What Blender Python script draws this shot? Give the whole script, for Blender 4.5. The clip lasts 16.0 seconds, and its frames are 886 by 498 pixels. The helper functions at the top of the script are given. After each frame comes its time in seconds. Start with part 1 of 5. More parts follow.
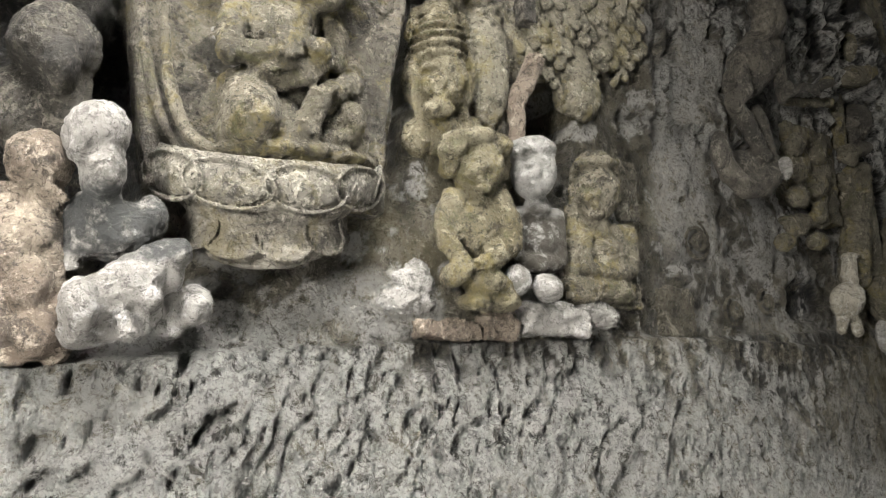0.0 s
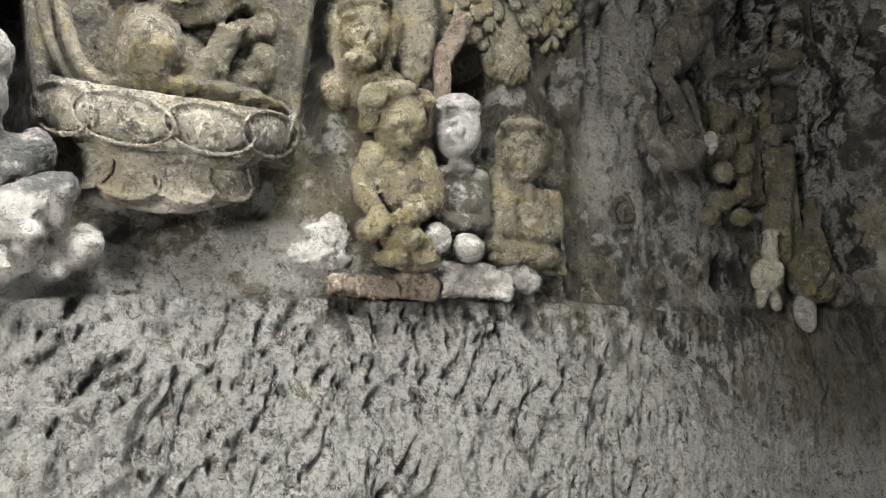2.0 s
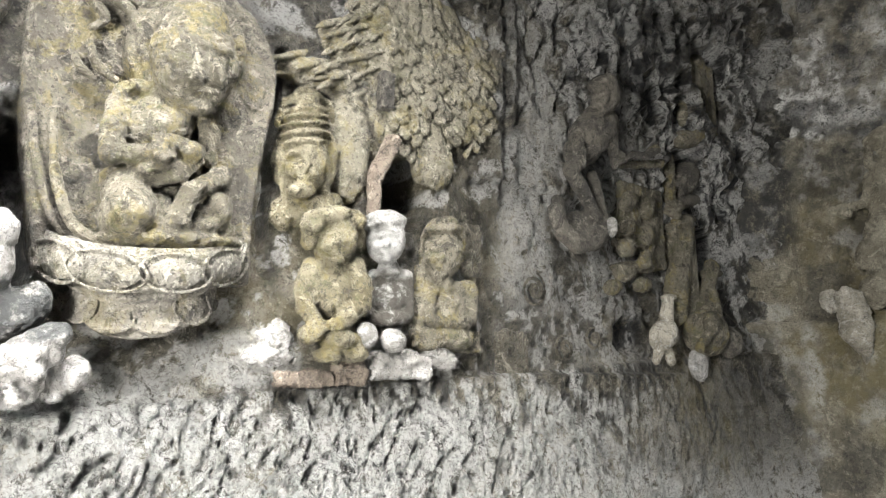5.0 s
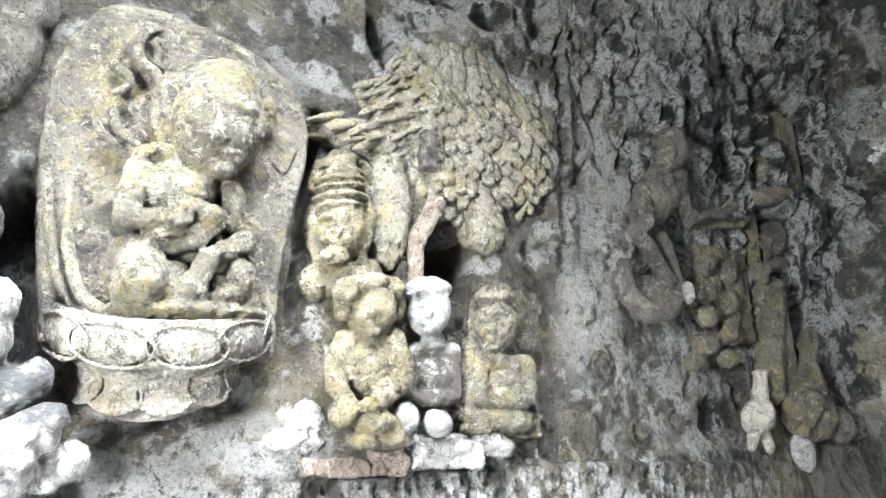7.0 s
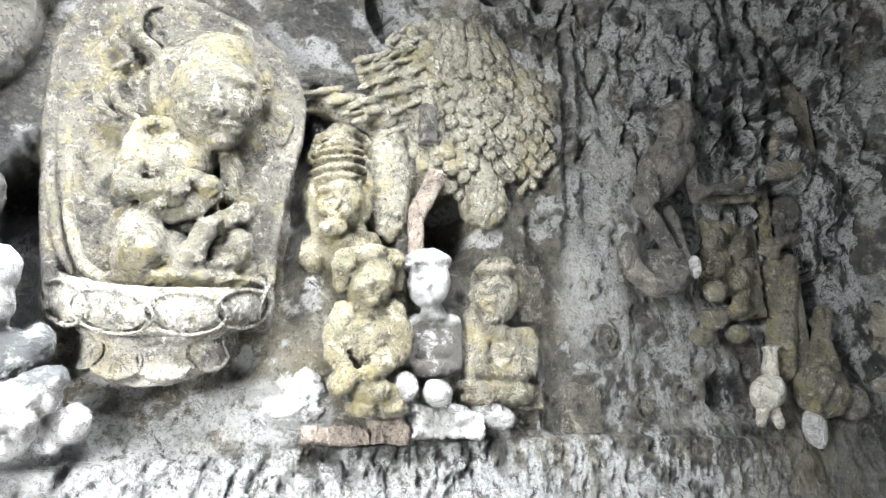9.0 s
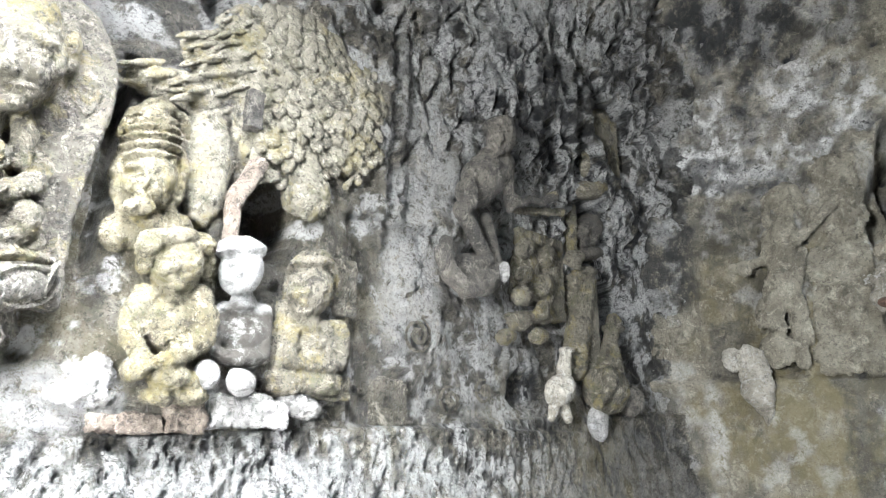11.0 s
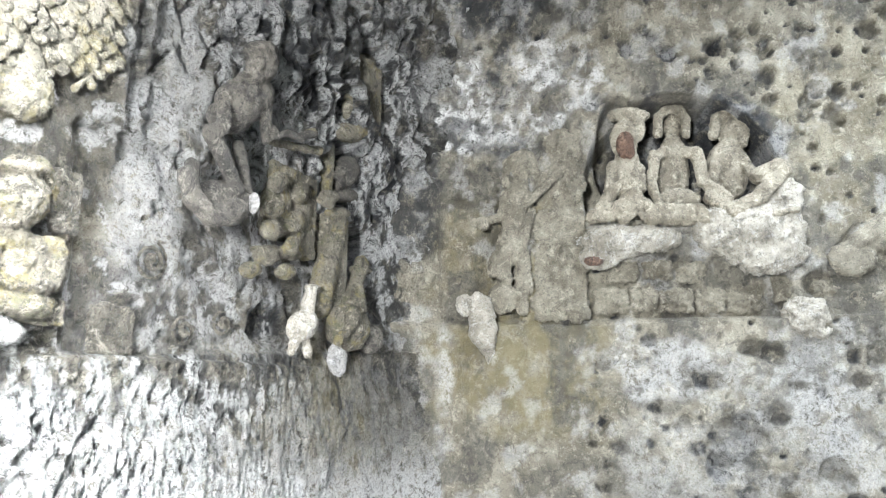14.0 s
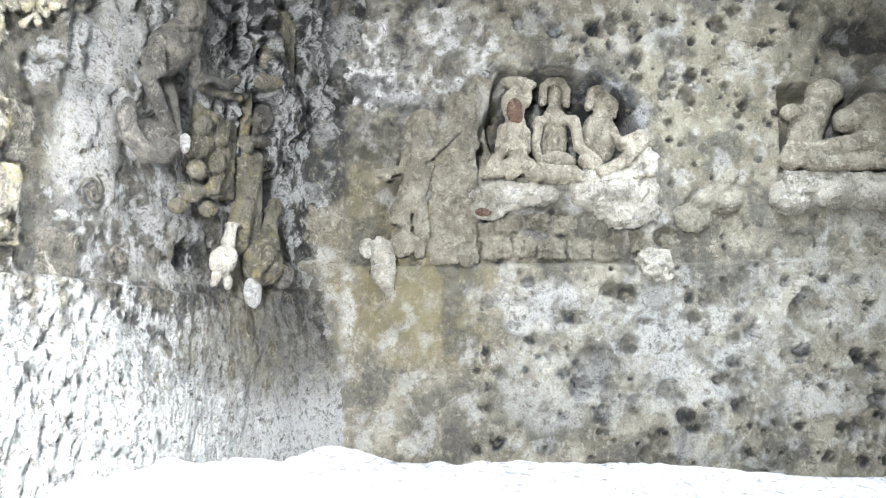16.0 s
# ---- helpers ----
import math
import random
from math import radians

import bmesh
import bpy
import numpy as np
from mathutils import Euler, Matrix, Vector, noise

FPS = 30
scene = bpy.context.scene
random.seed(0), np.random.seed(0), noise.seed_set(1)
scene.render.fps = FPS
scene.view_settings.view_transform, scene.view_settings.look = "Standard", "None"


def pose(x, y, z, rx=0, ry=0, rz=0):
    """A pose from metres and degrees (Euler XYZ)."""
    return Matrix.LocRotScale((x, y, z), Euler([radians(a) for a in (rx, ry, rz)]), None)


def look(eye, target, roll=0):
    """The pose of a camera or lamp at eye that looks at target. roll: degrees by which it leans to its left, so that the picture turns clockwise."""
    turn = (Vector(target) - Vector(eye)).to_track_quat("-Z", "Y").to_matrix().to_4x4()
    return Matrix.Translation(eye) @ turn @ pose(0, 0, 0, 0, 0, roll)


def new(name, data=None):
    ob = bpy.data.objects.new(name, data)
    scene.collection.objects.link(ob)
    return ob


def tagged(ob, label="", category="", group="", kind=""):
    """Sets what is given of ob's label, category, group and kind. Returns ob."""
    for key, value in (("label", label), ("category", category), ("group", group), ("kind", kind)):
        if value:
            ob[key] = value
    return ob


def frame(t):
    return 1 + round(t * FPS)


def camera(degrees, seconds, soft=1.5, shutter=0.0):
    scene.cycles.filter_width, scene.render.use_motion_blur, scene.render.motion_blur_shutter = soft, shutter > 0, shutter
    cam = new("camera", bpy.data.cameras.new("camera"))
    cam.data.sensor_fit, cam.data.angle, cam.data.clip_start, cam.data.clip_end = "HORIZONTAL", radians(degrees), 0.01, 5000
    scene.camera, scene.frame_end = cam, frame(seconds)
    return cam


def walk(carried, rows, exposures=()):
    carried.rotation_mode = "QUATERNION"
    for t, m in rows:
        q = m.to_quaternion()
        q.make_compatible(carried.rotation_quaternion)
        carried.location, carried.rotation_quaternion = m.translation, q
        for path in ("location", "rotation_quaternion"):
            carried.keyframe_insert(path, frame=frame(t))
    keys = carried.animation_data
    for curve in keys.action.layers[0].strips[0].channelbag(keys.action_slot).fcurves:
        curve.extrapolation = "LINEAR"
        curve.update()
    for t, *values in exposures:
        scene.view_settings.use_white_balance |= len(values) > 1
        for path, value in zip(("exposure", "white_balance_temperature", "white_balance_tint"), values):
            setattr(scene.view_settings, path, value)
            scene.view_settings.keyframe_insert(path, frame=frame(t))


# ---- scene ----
cam = camera(66.57, 16.0, 1.1)
# seconds, place in metres, turn in degrees
PATH = [
    (0.0, -0.015, 0.032, 0.894, 102.15, 0.32, -31.23),
    (0.5, 0.051, 0.111, 0.764, 102.69, 0.31, -32.14),
    (1.0, 0.076, 0.151, 0.723, 102.16, 0.23, -33.17),
    (1.5, 0.129, 0.104, 0.731, 101.59, 0.03, -34.07),
    (2.0, 0.156, 0.034, 0.751, 101.49, 0.15, -35.52),
    (2.5, 0.126, -0.164, 0.883, 100.94, 0.01, -37.41),
    (3.0, -0.012, -0.410, 1.045, 100.49, 0.01, -38.99),
    (3.5, -0.183, -0.771, 1.185, 100.09, -0.12, -39.31),
    (6.0, 0.045, -0.609, 1.177, 103.47, -0.04, -35.88),
    (6.5, 0.147, -0.552, 1.187, 107.07, -0.04, -34.10),
    (7.0, 0.251, -0.488, 1.186, 107.70, 0.07, -31.62),
    (7.5, 0.284, -0.391, 1.121, 107.50, -0.03, -29.99),
    (8.0, 0.322, -0.429, 1.086, 106.90, -0.01, -29.02),
    (10.5, 0.410, -0.651, 1.081, 107.23, -0.21, -37.31),
    (11.0, 0.433, -0.688, 1.068, 106.50, -0.25, -43.49),
    (11.5, 0.399, -0.759, 1.068, 105.90, -0.20, -49.40),
    (12.0, 0.436, -0.755, 1.084, 105.46, -0.25, -54.18),
    (12.5, 0.438, -0.747, 1.060, 105.02, -0.15, -57.86),
    (13.0, 0.431, -0.757, 1.027, 104.23, -0.07, -60.24),
    (13.5, 0.468, -0.736, 0.991, 103.34, -0.02, -62.02),
    (14.0, 0.476, -0.761, 0.979, 102.23, -0.03, -64.00),
    (14.5, 0.504, -0.789, 0.972, 101.53, -0.01, -66.29),
    (15.0, 0.457, -0.832, 0.971, 100.98, -0.04, -68.92),
    (15.5, 0.247, -0.820, 0.940, 100.15, -0.07, -71.75),
    (16.0, -0.222, -0.767, 0.743, 98.62, 0.03, -74.53),
]
EXPOSURES = [(0.0, -0.45, 6800, 10), (1.0, -0.45, 6650, 10), (1.5, -0.45, 6650, 10), (3.0, 0.0, 6900, 10), (3.5, 0.25, 6600, 10), (6.0, 0.45, 6450, 10), (7.0, 0.95, 5950, 10), (8.2, 0.95, 5950, 10), (10.5, 1.1, 6000, 10), (11.0, 1.25, 5950, 10), (12.0, 1.65, 5950, 10), (13.5, 1.8, 5950, 10), (16.0, 1.9, 5900, 10)]
walk(cam, [(t, pose(x, y, z, rx, ry, rz)) for t, x, y, z, rx, ry, rz in PATH], EXPOSURES)

# ---- light: daylight through the cave mouth on the west side, and two added roof lamps ----
world = bpy.data.worlds.new("sky")
scene.world = world
world.use_nodes = True
wn = world.node_tree.nodes
sky = wn.new("ShaderNodeTexSky")
sky.sky_type, sky.sun_disc = "NISHITA", False
sky.sun_elevation, sky.sun_rotation = radians(48), radians(250)
world.node_tree.links.new(sky.outputs[0], wn["Background"].inputs[0])
wn["Background"].inputs[1].default_value = 0.006


def mouth_and_fill_light(eye, target, w, h, power, colour, spread=180):
    lamp = bpy.data.lights.new("mouth_and_fill_light", "AREA")
    lamp.shape, lamp.size, lamp.size_y, lamp.energy, lamp.color, lamp.spread = "RECTANGLE", w, h, power, colour, radians(spread)
    ob = new("mouth_and_fill_light", lamp)
    ob.matrix_world = look(eye, target)
    return ob


# the low mouth to the west, and two unseen roof lamps added to brighten foot, floor and east wall
mouth_and_fill_light((-2.4, -0.1, 1.7), (1.9, 2.4, 0.9), 0.95, 1.0, 540, (1.0, 0.97, 0.93))
mouth_and_fill_light((0.2, 0.2, 5.5), (0.5, 1.5, 0.0), 3.4, 1.6, 480, (1.0, 0.98, 0.96), 84)
mouth_and_fill_light((5.4, -2.6, 5.4), (6.6, -1.2, 0.0), 3.0, 3.0, 95, (0.95, 0.98, 1.0), 100)

# ---- materials ----
def rock(name, low, high, lime=(0.76, 0.76, 0.73), scale=1.0, rough=0.6, bump=1.0, speck=0.5, stained=True, bands=(), contrast=1.0, lichen=0.0):
    """Weathered stone: two tones in patches, grain, pale lichen specks and dark pores; the wall's layers of stain and
    painted shade lie over it.
    """
    m = bpy.data.materials.new(name)
    m.use_nodes = True
    nt = m.node_tree
    N, K = nt.nodes, nt.links
    bsdf = N["Principled BSDF"]
    co = N.new("ShaderNodeTexCoord")
    geo = N.new("ShaderNodeNewGeometry")

    def tex(sc, detail, rough_=0.6, dist=0.0):
        n = N.new("ShaderNodeTexNoise")
        n.inputs["Scale"].default_value, n.inputs["Detail"].default_value = sc * scale, detail
        n.inputs["Roughness"].default_value, n.inputs["Distortion"].default_value = rough_, dist
        K.new(geo.outputs["Position"], n.inputs["Vector"])
        return n.outputs["Fac"]

    def ramp(src, a, b):
        n = N.new("ShaderNodeMapRange")
        n.inputs[1].default_value, n.inputs[2].default_value = a, b
        n.interpolation_type = "SMOOTHSTEP"
        K.new(src, n.inputs[0])
        return n.outputs[0]

    def mix(fac, a, b, mode="MIX"):
        n = N.new("ShaderNodeMix")
        n.data_type, n.blend_type = "RGBA", mode
        for k, v in ((0, fac), (6, a), (7, b)):
            if isinstance(v, (int, float)):
                n.inputs[k].default_value = v
            elif isinstance(v, tuple):
                n.inputs[k].default_value = (*v, 1.0)
            else:
                K.new(v, n.inputs[k])
        return n.outputs[2]

    def times(a, b):
        n = N.new("ShaderNodeMath")
        n.operation = "MULTIPLY"
        for k, v in enumerate((a, b)):
            if isinstance(v, (int, float)):
                n.inputs[k].default_value = v
            else:
                K.new(v, n.inputs[k])
        return n.outputs[0]

    patch = ramp(tex(3.2, 5), 0.36, 0.66)
    grain = tex(38, 6, 0.7)
    fine = tex(140, 4, 0.7)
    col = mix(patch, low, high)
    col = mix(times(ramp(tex(11, 6, 0.75, 0.5), 0.52, 0.64), 0.8 * contrast), col, tuple(min(0.8, c * 1.6 + 0.05) for c in high))
    col = mix(times(ramp(tex(8, 7, 0.78, 0.8), 0.51, 0.62), 0.85 * contrast), col, tuple(c * 0.3 for c in low))
    col = mix(times(ramp(grain, 0.54, 0.68), 0.5 * contrast), col, tuple(min(0.8, c * 1.7 + 0.06) for c in high))
    col = mix(times(ramp(tex(44, 6, 0.75, 0.9), 0.53, 0.62), 0.8 * contrast), col, tuple(c * 0.25 for c in low))
    if lichen:
        moss = times(ramp(tex(4.3, 6, 0.7, 0.6), 0.50, 0.62), ramp(tex(26, 5, 0.7), 0.36, 0.54))
        col = mix(times(moss, lichen), col, (0.25, 0.21, 0.075))
        col = mix(times(times(ramp(tex(5.7, 5, 0.7, 0.4), 0.53, 0.63), ramp(tex(30, 4, 0.7), 0.42, 0.55)), 0.8 * lichen), col, (0.10, 0.105, 0.04))
    if bands:
        sx = N.new("ShaderNodeSeparateXYZ")
        K.new(geo.outputs["Position"], sx.inputs[0])
        wob = N.new("ShaderNodeMath")
        wob.operation = "MULTIPLY_ADD"
        wob.inputs[1].default_value = 0.16
        K.new(tex(9, 3), wob.inputs[0])
        K.new(sx.outputs[2], wob.inputs[2])
        for z0, z1, colour in bands:
            inside = times(ramp(wob.outputs[0], z0 + 0.05, z0 + 0.11), ramp(wob.outputs[0], z1 + 0.11, z1 + 0.05))
            col = mix(times(inside, ramp(tex(13, 6, 0.7), 0.3, 0.5)), col, colour)
    if stained:
        at = N.new("ShaderNodeAttribute")
        at.attribute_name = "stain_and_shade"
        sep = N.new("ShaderNodeSeparateColor")
        K.new(at.outputs["Color"], sep.inputs[0])
        broken = ramp(tex(15, 8, 0.8, 0.5), 0.38, 0.50)
        col = mix(times(sep.outputs[2], ramp(tex(6, 5), 0.3, 0.6)), col, (0.2, 0.17, 0.075))
        # dark layer: soot and painted shade share this colour
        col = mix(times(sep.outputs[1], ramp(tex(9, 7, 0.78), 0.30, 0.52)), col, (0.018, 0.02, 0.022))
        flake = N.new("ShaderNodeMapRange")
        flake.inputs[1].default_value, flake.inputs[2].default_value, flake.inputs[3].default_value = 0.41, 0.50, 0.5
        K.new(tex(52, 5, 0.7, 0.5), flake.inputs[0])
        limed = times(times(sep.outputs[0], broken), flake.outputs[0])
        col = mix(limed, col, lime)
    col = mix(times(times(ramp(fine, 0.58, 0.7), ramp(tex(5, 3), 0.45, 0.6)), 0.4 * speck), col, (0.6, 0.6, 0.55))
    K.new(col, bsdf.inputs["Base Color"])
    r = N.new("ShaderNodeMapRange")
    r.inputs[3].default_value, r.inputs[4].default_value = rough - 0.22, rough + 0.25
    K.new(grain, r.inputs[0])
    K.new(r.outputs[0], bsdf.inputs["Roughness"])
    h = N.new("ShaderNodeMath")
    h.operation = "ADD"
    hh = N.new("ShaderNodeMath")
    hh.operation = "ADD"
    K.new(times(tex(15, 5, 0.7), 1.6), hh.inputs[0])
    K.new(times(grain, 1.4), hh.inputs[1])
    K.new(hh.outputs[0], h.inputs[0])
    K.new(times(fine, 0.6), h.inputs[1])
    bp = N.new("ShaderNodeBump")
    bp.inputs["Strength"].default_value, bp.inputs["Distance"].default_value = bump, 0.045
    K.new(h.outputs[0], bp.inputs["Height"])
    K.new(bp.outputs[0], bsdf.inputs["Normal"])
    return m


M_WALL = rock("weathered_tuff", (0.13, 0.118, 0.085), (0.32, 0.295, 0.23), rough=0.4, bump=1.4)
M_EAST = rock("pitted_tuff", (0.17, 0.153, 0.11), (0.34, 0.315, 0.24), contrast=0.65)
M_FIG = rock("carved_tuff", (0.09, 0.081, 0.055), (0.215, 0.197, 0.148), contrast=1.0, lichen=0.6)
M_OCHRE = rock("lichen_covered_tuff", (0.14, 0.12, 0.066), (0.25, 0.228, 0.155), contrast=1.0, lichen=0.65)
M_PALE = rock("pale_stone", (0.23, 0.225, 0.205), (0.55, 0.54, 0.51), contrast=0.7)
# on the recessed bust this dark tone also holds its shade
M_DARK = rock("dark_tuff", (0.05, 0.047, 0.04), (0.15, 0.137, 0.11))
M_BROWN = rock("brown_tuff", (0.19, 0.15, 0.115), (0.34, 0.29, 0.23))
M_FLOOR = rock("pale_dusty_rock", (0.44, 0.435, 0.43), (0.68, 0.675, 0.67), bump=0.5)
# top light is coloured into head and legs; a dark band crosses the torso
M_STATUE = rock("lit_banded_statue_stone", (0.30, 0.29, 0.27), (0.60, 0.59, 0.56), contrast=0.85, bands=((1.33, 1.56, (0.07, 0.075, 0.075)),))
M_HEADED = rock("pale_headed_stone", (0.33, 0.33, 0.31), (0.56, 0.56, 0.54), contrast=0.5, bands=((0.9, 1.76, (0.075, 0.068, 0.055)),))
M_CREAM = rock("cream_lime_crust", (0.30, 0.275, 0.215), (0.56, 0.53, 0.44), contrast=0.7)
# lighter copy of the east tuff, with the light on the niche figures in it
M_EAST2 = rock("lit_tan_tuff", (0.22, 0.195, 0.14), (0.42, 0.385, 0.295), contrast=0.7)
# kept near black so that roof and sides absorb bounced light
M_ROOF = rock("light_absorbing_cave_rock", (0.03, 0.027, 0.022), (0.09, 0.08, 0.065))

# ---- the rock: two carved cave walls that meet in a corner, drawn as sheets with real relief ----
YL = 2.6                      # plane of the north wall
XC = 6.39                     # corner
EAST = Vector((0.3095, -0.9509, 0.0))     # direction of the east wall, away from the corner
EAST_OUT = Vector((-0.9509, -0.3095, 0.0))
rng = np.random.default_rng(7)


def hash01(ix, iy, seed):
    h = (ix.astype(np.int64) * 374761393 + iy.astype(np.int64) * 668265263 + seed * 974634777) & 0xFFFFFFFF
    h = ((h ^ (h >> 13)) * 1274126177) & 0xFFFFFFFF
    return ((h ^ (h >> 16)) & 0xFFFFFF) / float(0xFFFFFF)


def value_noise(x, y, seed):
    ix, iy = np.floor(x), np.floor(y)
    fx, fy = x - ix, y - iy
    fx, fy = fx * fx * (3 - 2 * fx), fy * fy * (3 - 2 * fy)
    a, b = hash01(ix, iy, seed), hash01(ix + 1, iy, seed)
    c, d = hash01(ix, iy + 1, seed), hash01(ix + 1, iy + 1, seed)
    return (a * (1 - fx) + b * fx) * (1 - fy) + (c * (1 - fx) + d * fx) * fy


def fbm(x, y, size, octaves, seed):
    total, amp, norm = 0.0, 1.0, 0.0
    for k in range(octaves):
        total = total + amp * value_noise(x / size * 2 ** k + 17.3 * k, y / size * 2 ** k, seed + k)
        norm += amp
        amp *= 0.55
    return total / norm


def step(x, a, b):
    s = np.clip((x - a) / (b - a), 0, 1)
    return s * s * (3 - 2 * s)


def oval(U, V, u, v, ru, rv, tilt=0.0):
    """1 in the middle, 0 on the rim of an ellipse and negative outside."""
    c, s = math.cos(radians(tilt)), math.sin(radians(tilt))
    x, y = (U - u) * c + (V - v) * s, -(U - u) * s + (V - v) * c
    return 1 - np.sqrt((x / ru) ** 2 + (y / rv) ** 2)


def box_in(U, V, u0, u1, v0, v1, soft=0.03):
    return step(U, u0 - soft, u0 + soft) * (1 - step(U, u1 - soft, u1 + soft)) * step(V, v0 - soft, v0 + soft) * (1 - step(V, v1 - soft, v1 + soft))


def strokes(us, vs, d, count, region, length, width, depth, angle, spread, seed):
    """Gouges of a chisel, or ridges for a negative depth, scattered over a region of the grid."""
    r = np.random.default_rng(seed)
    du, dv = us[1] - us[0], vs[1] - vs[0]
    for _ in range(count):
        u, v = r.uniform(region[0], region[1]), r.uniform(region[2], region[3])
        le, wi = length * r.uniform(0.5, 1.5), width * r.uniform(0.6, 1.5)
        a = radians(angle + r.normal(0, spread))
        i0, i1 = np.searchsorted(us, (u - le, u + le))
        j0, j1 = np.searchsorted(vs, (v - le, v + le))
        if i1 - i0 < 2 or j1 - j0 < 2:
            continue
        X, Y = us[i0:i1][None, :] - u, vs[j0:j1][:, None] - v
        p, q = X * math.cos(a) + Y * math.sin(a), -X * math.sin(a) + Y * math.cos(a)
        w = np.clip(1 - (p / le) ** 2 - (q / wi) ** 2, 0, 1)
        d[j0:j1, i0:i1] -= depth * r.uniform(0.4, 1.3) * w * (1 + 0.5 * q / wi)
    return d


def pits(us, vs, d, count, region, r0, r1, depth, seed, stain_and_shade=None):
    r = np.random.default_rng(seed)
    for _ in range(count):
        u, v = r.uniform(region[0], region[1]), r.uniform(region[2], region[3])
        ra = r0 + (r1 - r0) * r.random() ** 2.5
        rb = ra * r.uniform(0.6, 1.3)
        i0, i1 = np.searchsorted(us, (u - 1.6 * ra, u + 1.6 * ra))
        j0, j1 = np.searchsorted(vs, (v - 1.6 * ra, v + 1.6 * ra))
        if i1 - i0 < 2 or j1 - j0 < 2:
            continue
        X, Y = us[i0:i1][None, :] - u, vs[j0:j1][:, None] - v
        wob = 1 + 0.35 * (value_noise(X * 2.5 / ra + u * 9 + 0 * Y, Y * 2.5 / ra + v * 7 + 0 * X, seed) - 0.5) * 2
        q = np.sqrt((X / ra) ** 2 + (Y / rb) ** 2) * wob
        w = 1 - step(q, 0.55, 1.0)
        d[j0:j1, i0:i1] -= depth * (0.4 + ra / r1) * w
        # the pit's shade is put into the dark layer as colour
        if stain_and_shade is not None:
            stain_and_shade[j0:j1, i0:i1, 1] = np.maximum(stain_and_shade[j0:j1, i0:i1, 1], w * r.uniform(0.35, 1.1))
    return d


def spots(U, V, rows, seed, wild=1.3):
    """Patches of stain and of painted shade: ovals (u, v, ru, rv, tilt, strength) with rims broken up by noise."""
    n = fbm(U, V, 0.28, 5, seed) - 0.5
    total = np.zeros_like(U)
    for u, v, ru, rv, tilt, s in rows:
        total = np.maximum(total, s * step(oval(U, V, u, v, ru, rv, tilt) * 1.2 + wild * n, 0.0, 0.55))
    return total


def sheet(name, us, vs, d, stain_and_shade, place, material, back, holes=()):
    """A rock face with d metres of relief on a grid, closed by a skirt to its back."""
    U, V = np.meshgrid(us, vs)
    nv, nu = U.shape
    co = place(U, V, d).reshape(-1, 3)
    idx = np.arange(nu * nv).reshape(nv, nu)
    quads = np.stack([idx[:-1, :-1], idx[:-1, 1:], idx[1:, 1:], idx[1:, :-1]], -1).reshape(-1, 4)
    for u0, u1, v0, v1 in holes:
        cu, cv = U.ravel()[quads].mean(1), V.ravel()[quads].mean(1)
        quads = quads[~((cu > u0) & (cu < u1) & (cv > v0) & (cv < v1))]
    ring = np.concatenate([idx[0, :], idx[1:, -1], idx[-1, -2::-1], idx[-2:0:-1, 0]])
    rear = co[ring] + np.array(back)
    base = len(co)
    k = np.arange(len(ring))
    k2 = (k + 1) % len(ring)
    skirt = np.stack([ring[k2], ring[k], base + k, base + k2], -1)
    co = np.concatenate([co, rear])
    faces = np.concatenate([quads, skirt])
    me = bpy.data.meshes.new(name)
    me.vertices.add(len(co))
    me.vertices.foreach_set("co", co.astype(np.float32).ravel())
    me.loops.add(faces.size)
    me.loops.foreach_set("vertex_index", faces.astype(np.int32).ravel())
    me.polygons.add(len(faces))
    me.polygons.foreach_set("loop_start", np.arange(0, faces.size, 4, dtype=np.int32))
    me.polygons.foreach_set("use_smooth", np.ones(len(faces), dtype=bool))
    me.update(calc_edges=True)
    if stain_and_shade is not None:
        layer = me.color_attributes.new("stain_and_shade", "FLOAT_COLOR", "POINT")
        full = np.zeros((len(co), 4), dtype=np.float32)
        full[:base, :3] = stain_and_shade.reshape(-1, 3)
        full[:, 3] = 1
        layer.data.foreach_set("color", full.ravel())
    me.materials.append(material)
    return new(name, me)


def streaks(U, V, seed, lo=0.5, hi=0.6):
    """Runs of lime washed down a wall."""
    return step(0.4 * fbm(U * 2.0 + 0.35 * V, V * 0.7, 0.42, 5, seed) + 0.6 * fbm(U * 1.3, V, 0.11, 5, seed + 3), lo, hi)


# north wall -----------------------------------------------------------
us = np.arange(-1.6, 6.95, 0.0135)
vs = np.arange(-0.75, 6.1, 0.0135)
U, V = np.meshgrid(us, vs)
line = np.interp(us, [-1.6, -0.1, 0.57, 1.43, 2.77, 3.56, 4.8, 6.95], [0.93, 0.977, 1.05, 1.11, 1.175, 1.223, 1.31, 1.42])[None, :] + 0 * V
d = 0.10 * (fbm(U, V, 0.9, 3, 1) - 0.5) + 0.07 * (fbm(U, V, 0.22, 5, 11) - 0.5) + 0.03 * (fbm(U, V, 0.07, 3, 13) - 0.5)
folds = 1 - np.abs(2 * fbm(U * 2.2 + 0.5 * V, V * 0.55, 0.5, 4, 15) - 1)
d += (0.12 * (folds - 0.75) + 0.16 * (fbm(U, V, 0.2, 4, 16) - 0.5)) * step(U, 3.1, 3.7) * step(V, 2.3, 3.0)
d += 0.10 * (fbm(U, V, 0.15, 4, 17) - 0.5) * step(U, 2.9, 3.4) * step(V, 1.3, 1.6)
above = step(V, line - 0.006, line + 0.012)
plinth = 1 - above
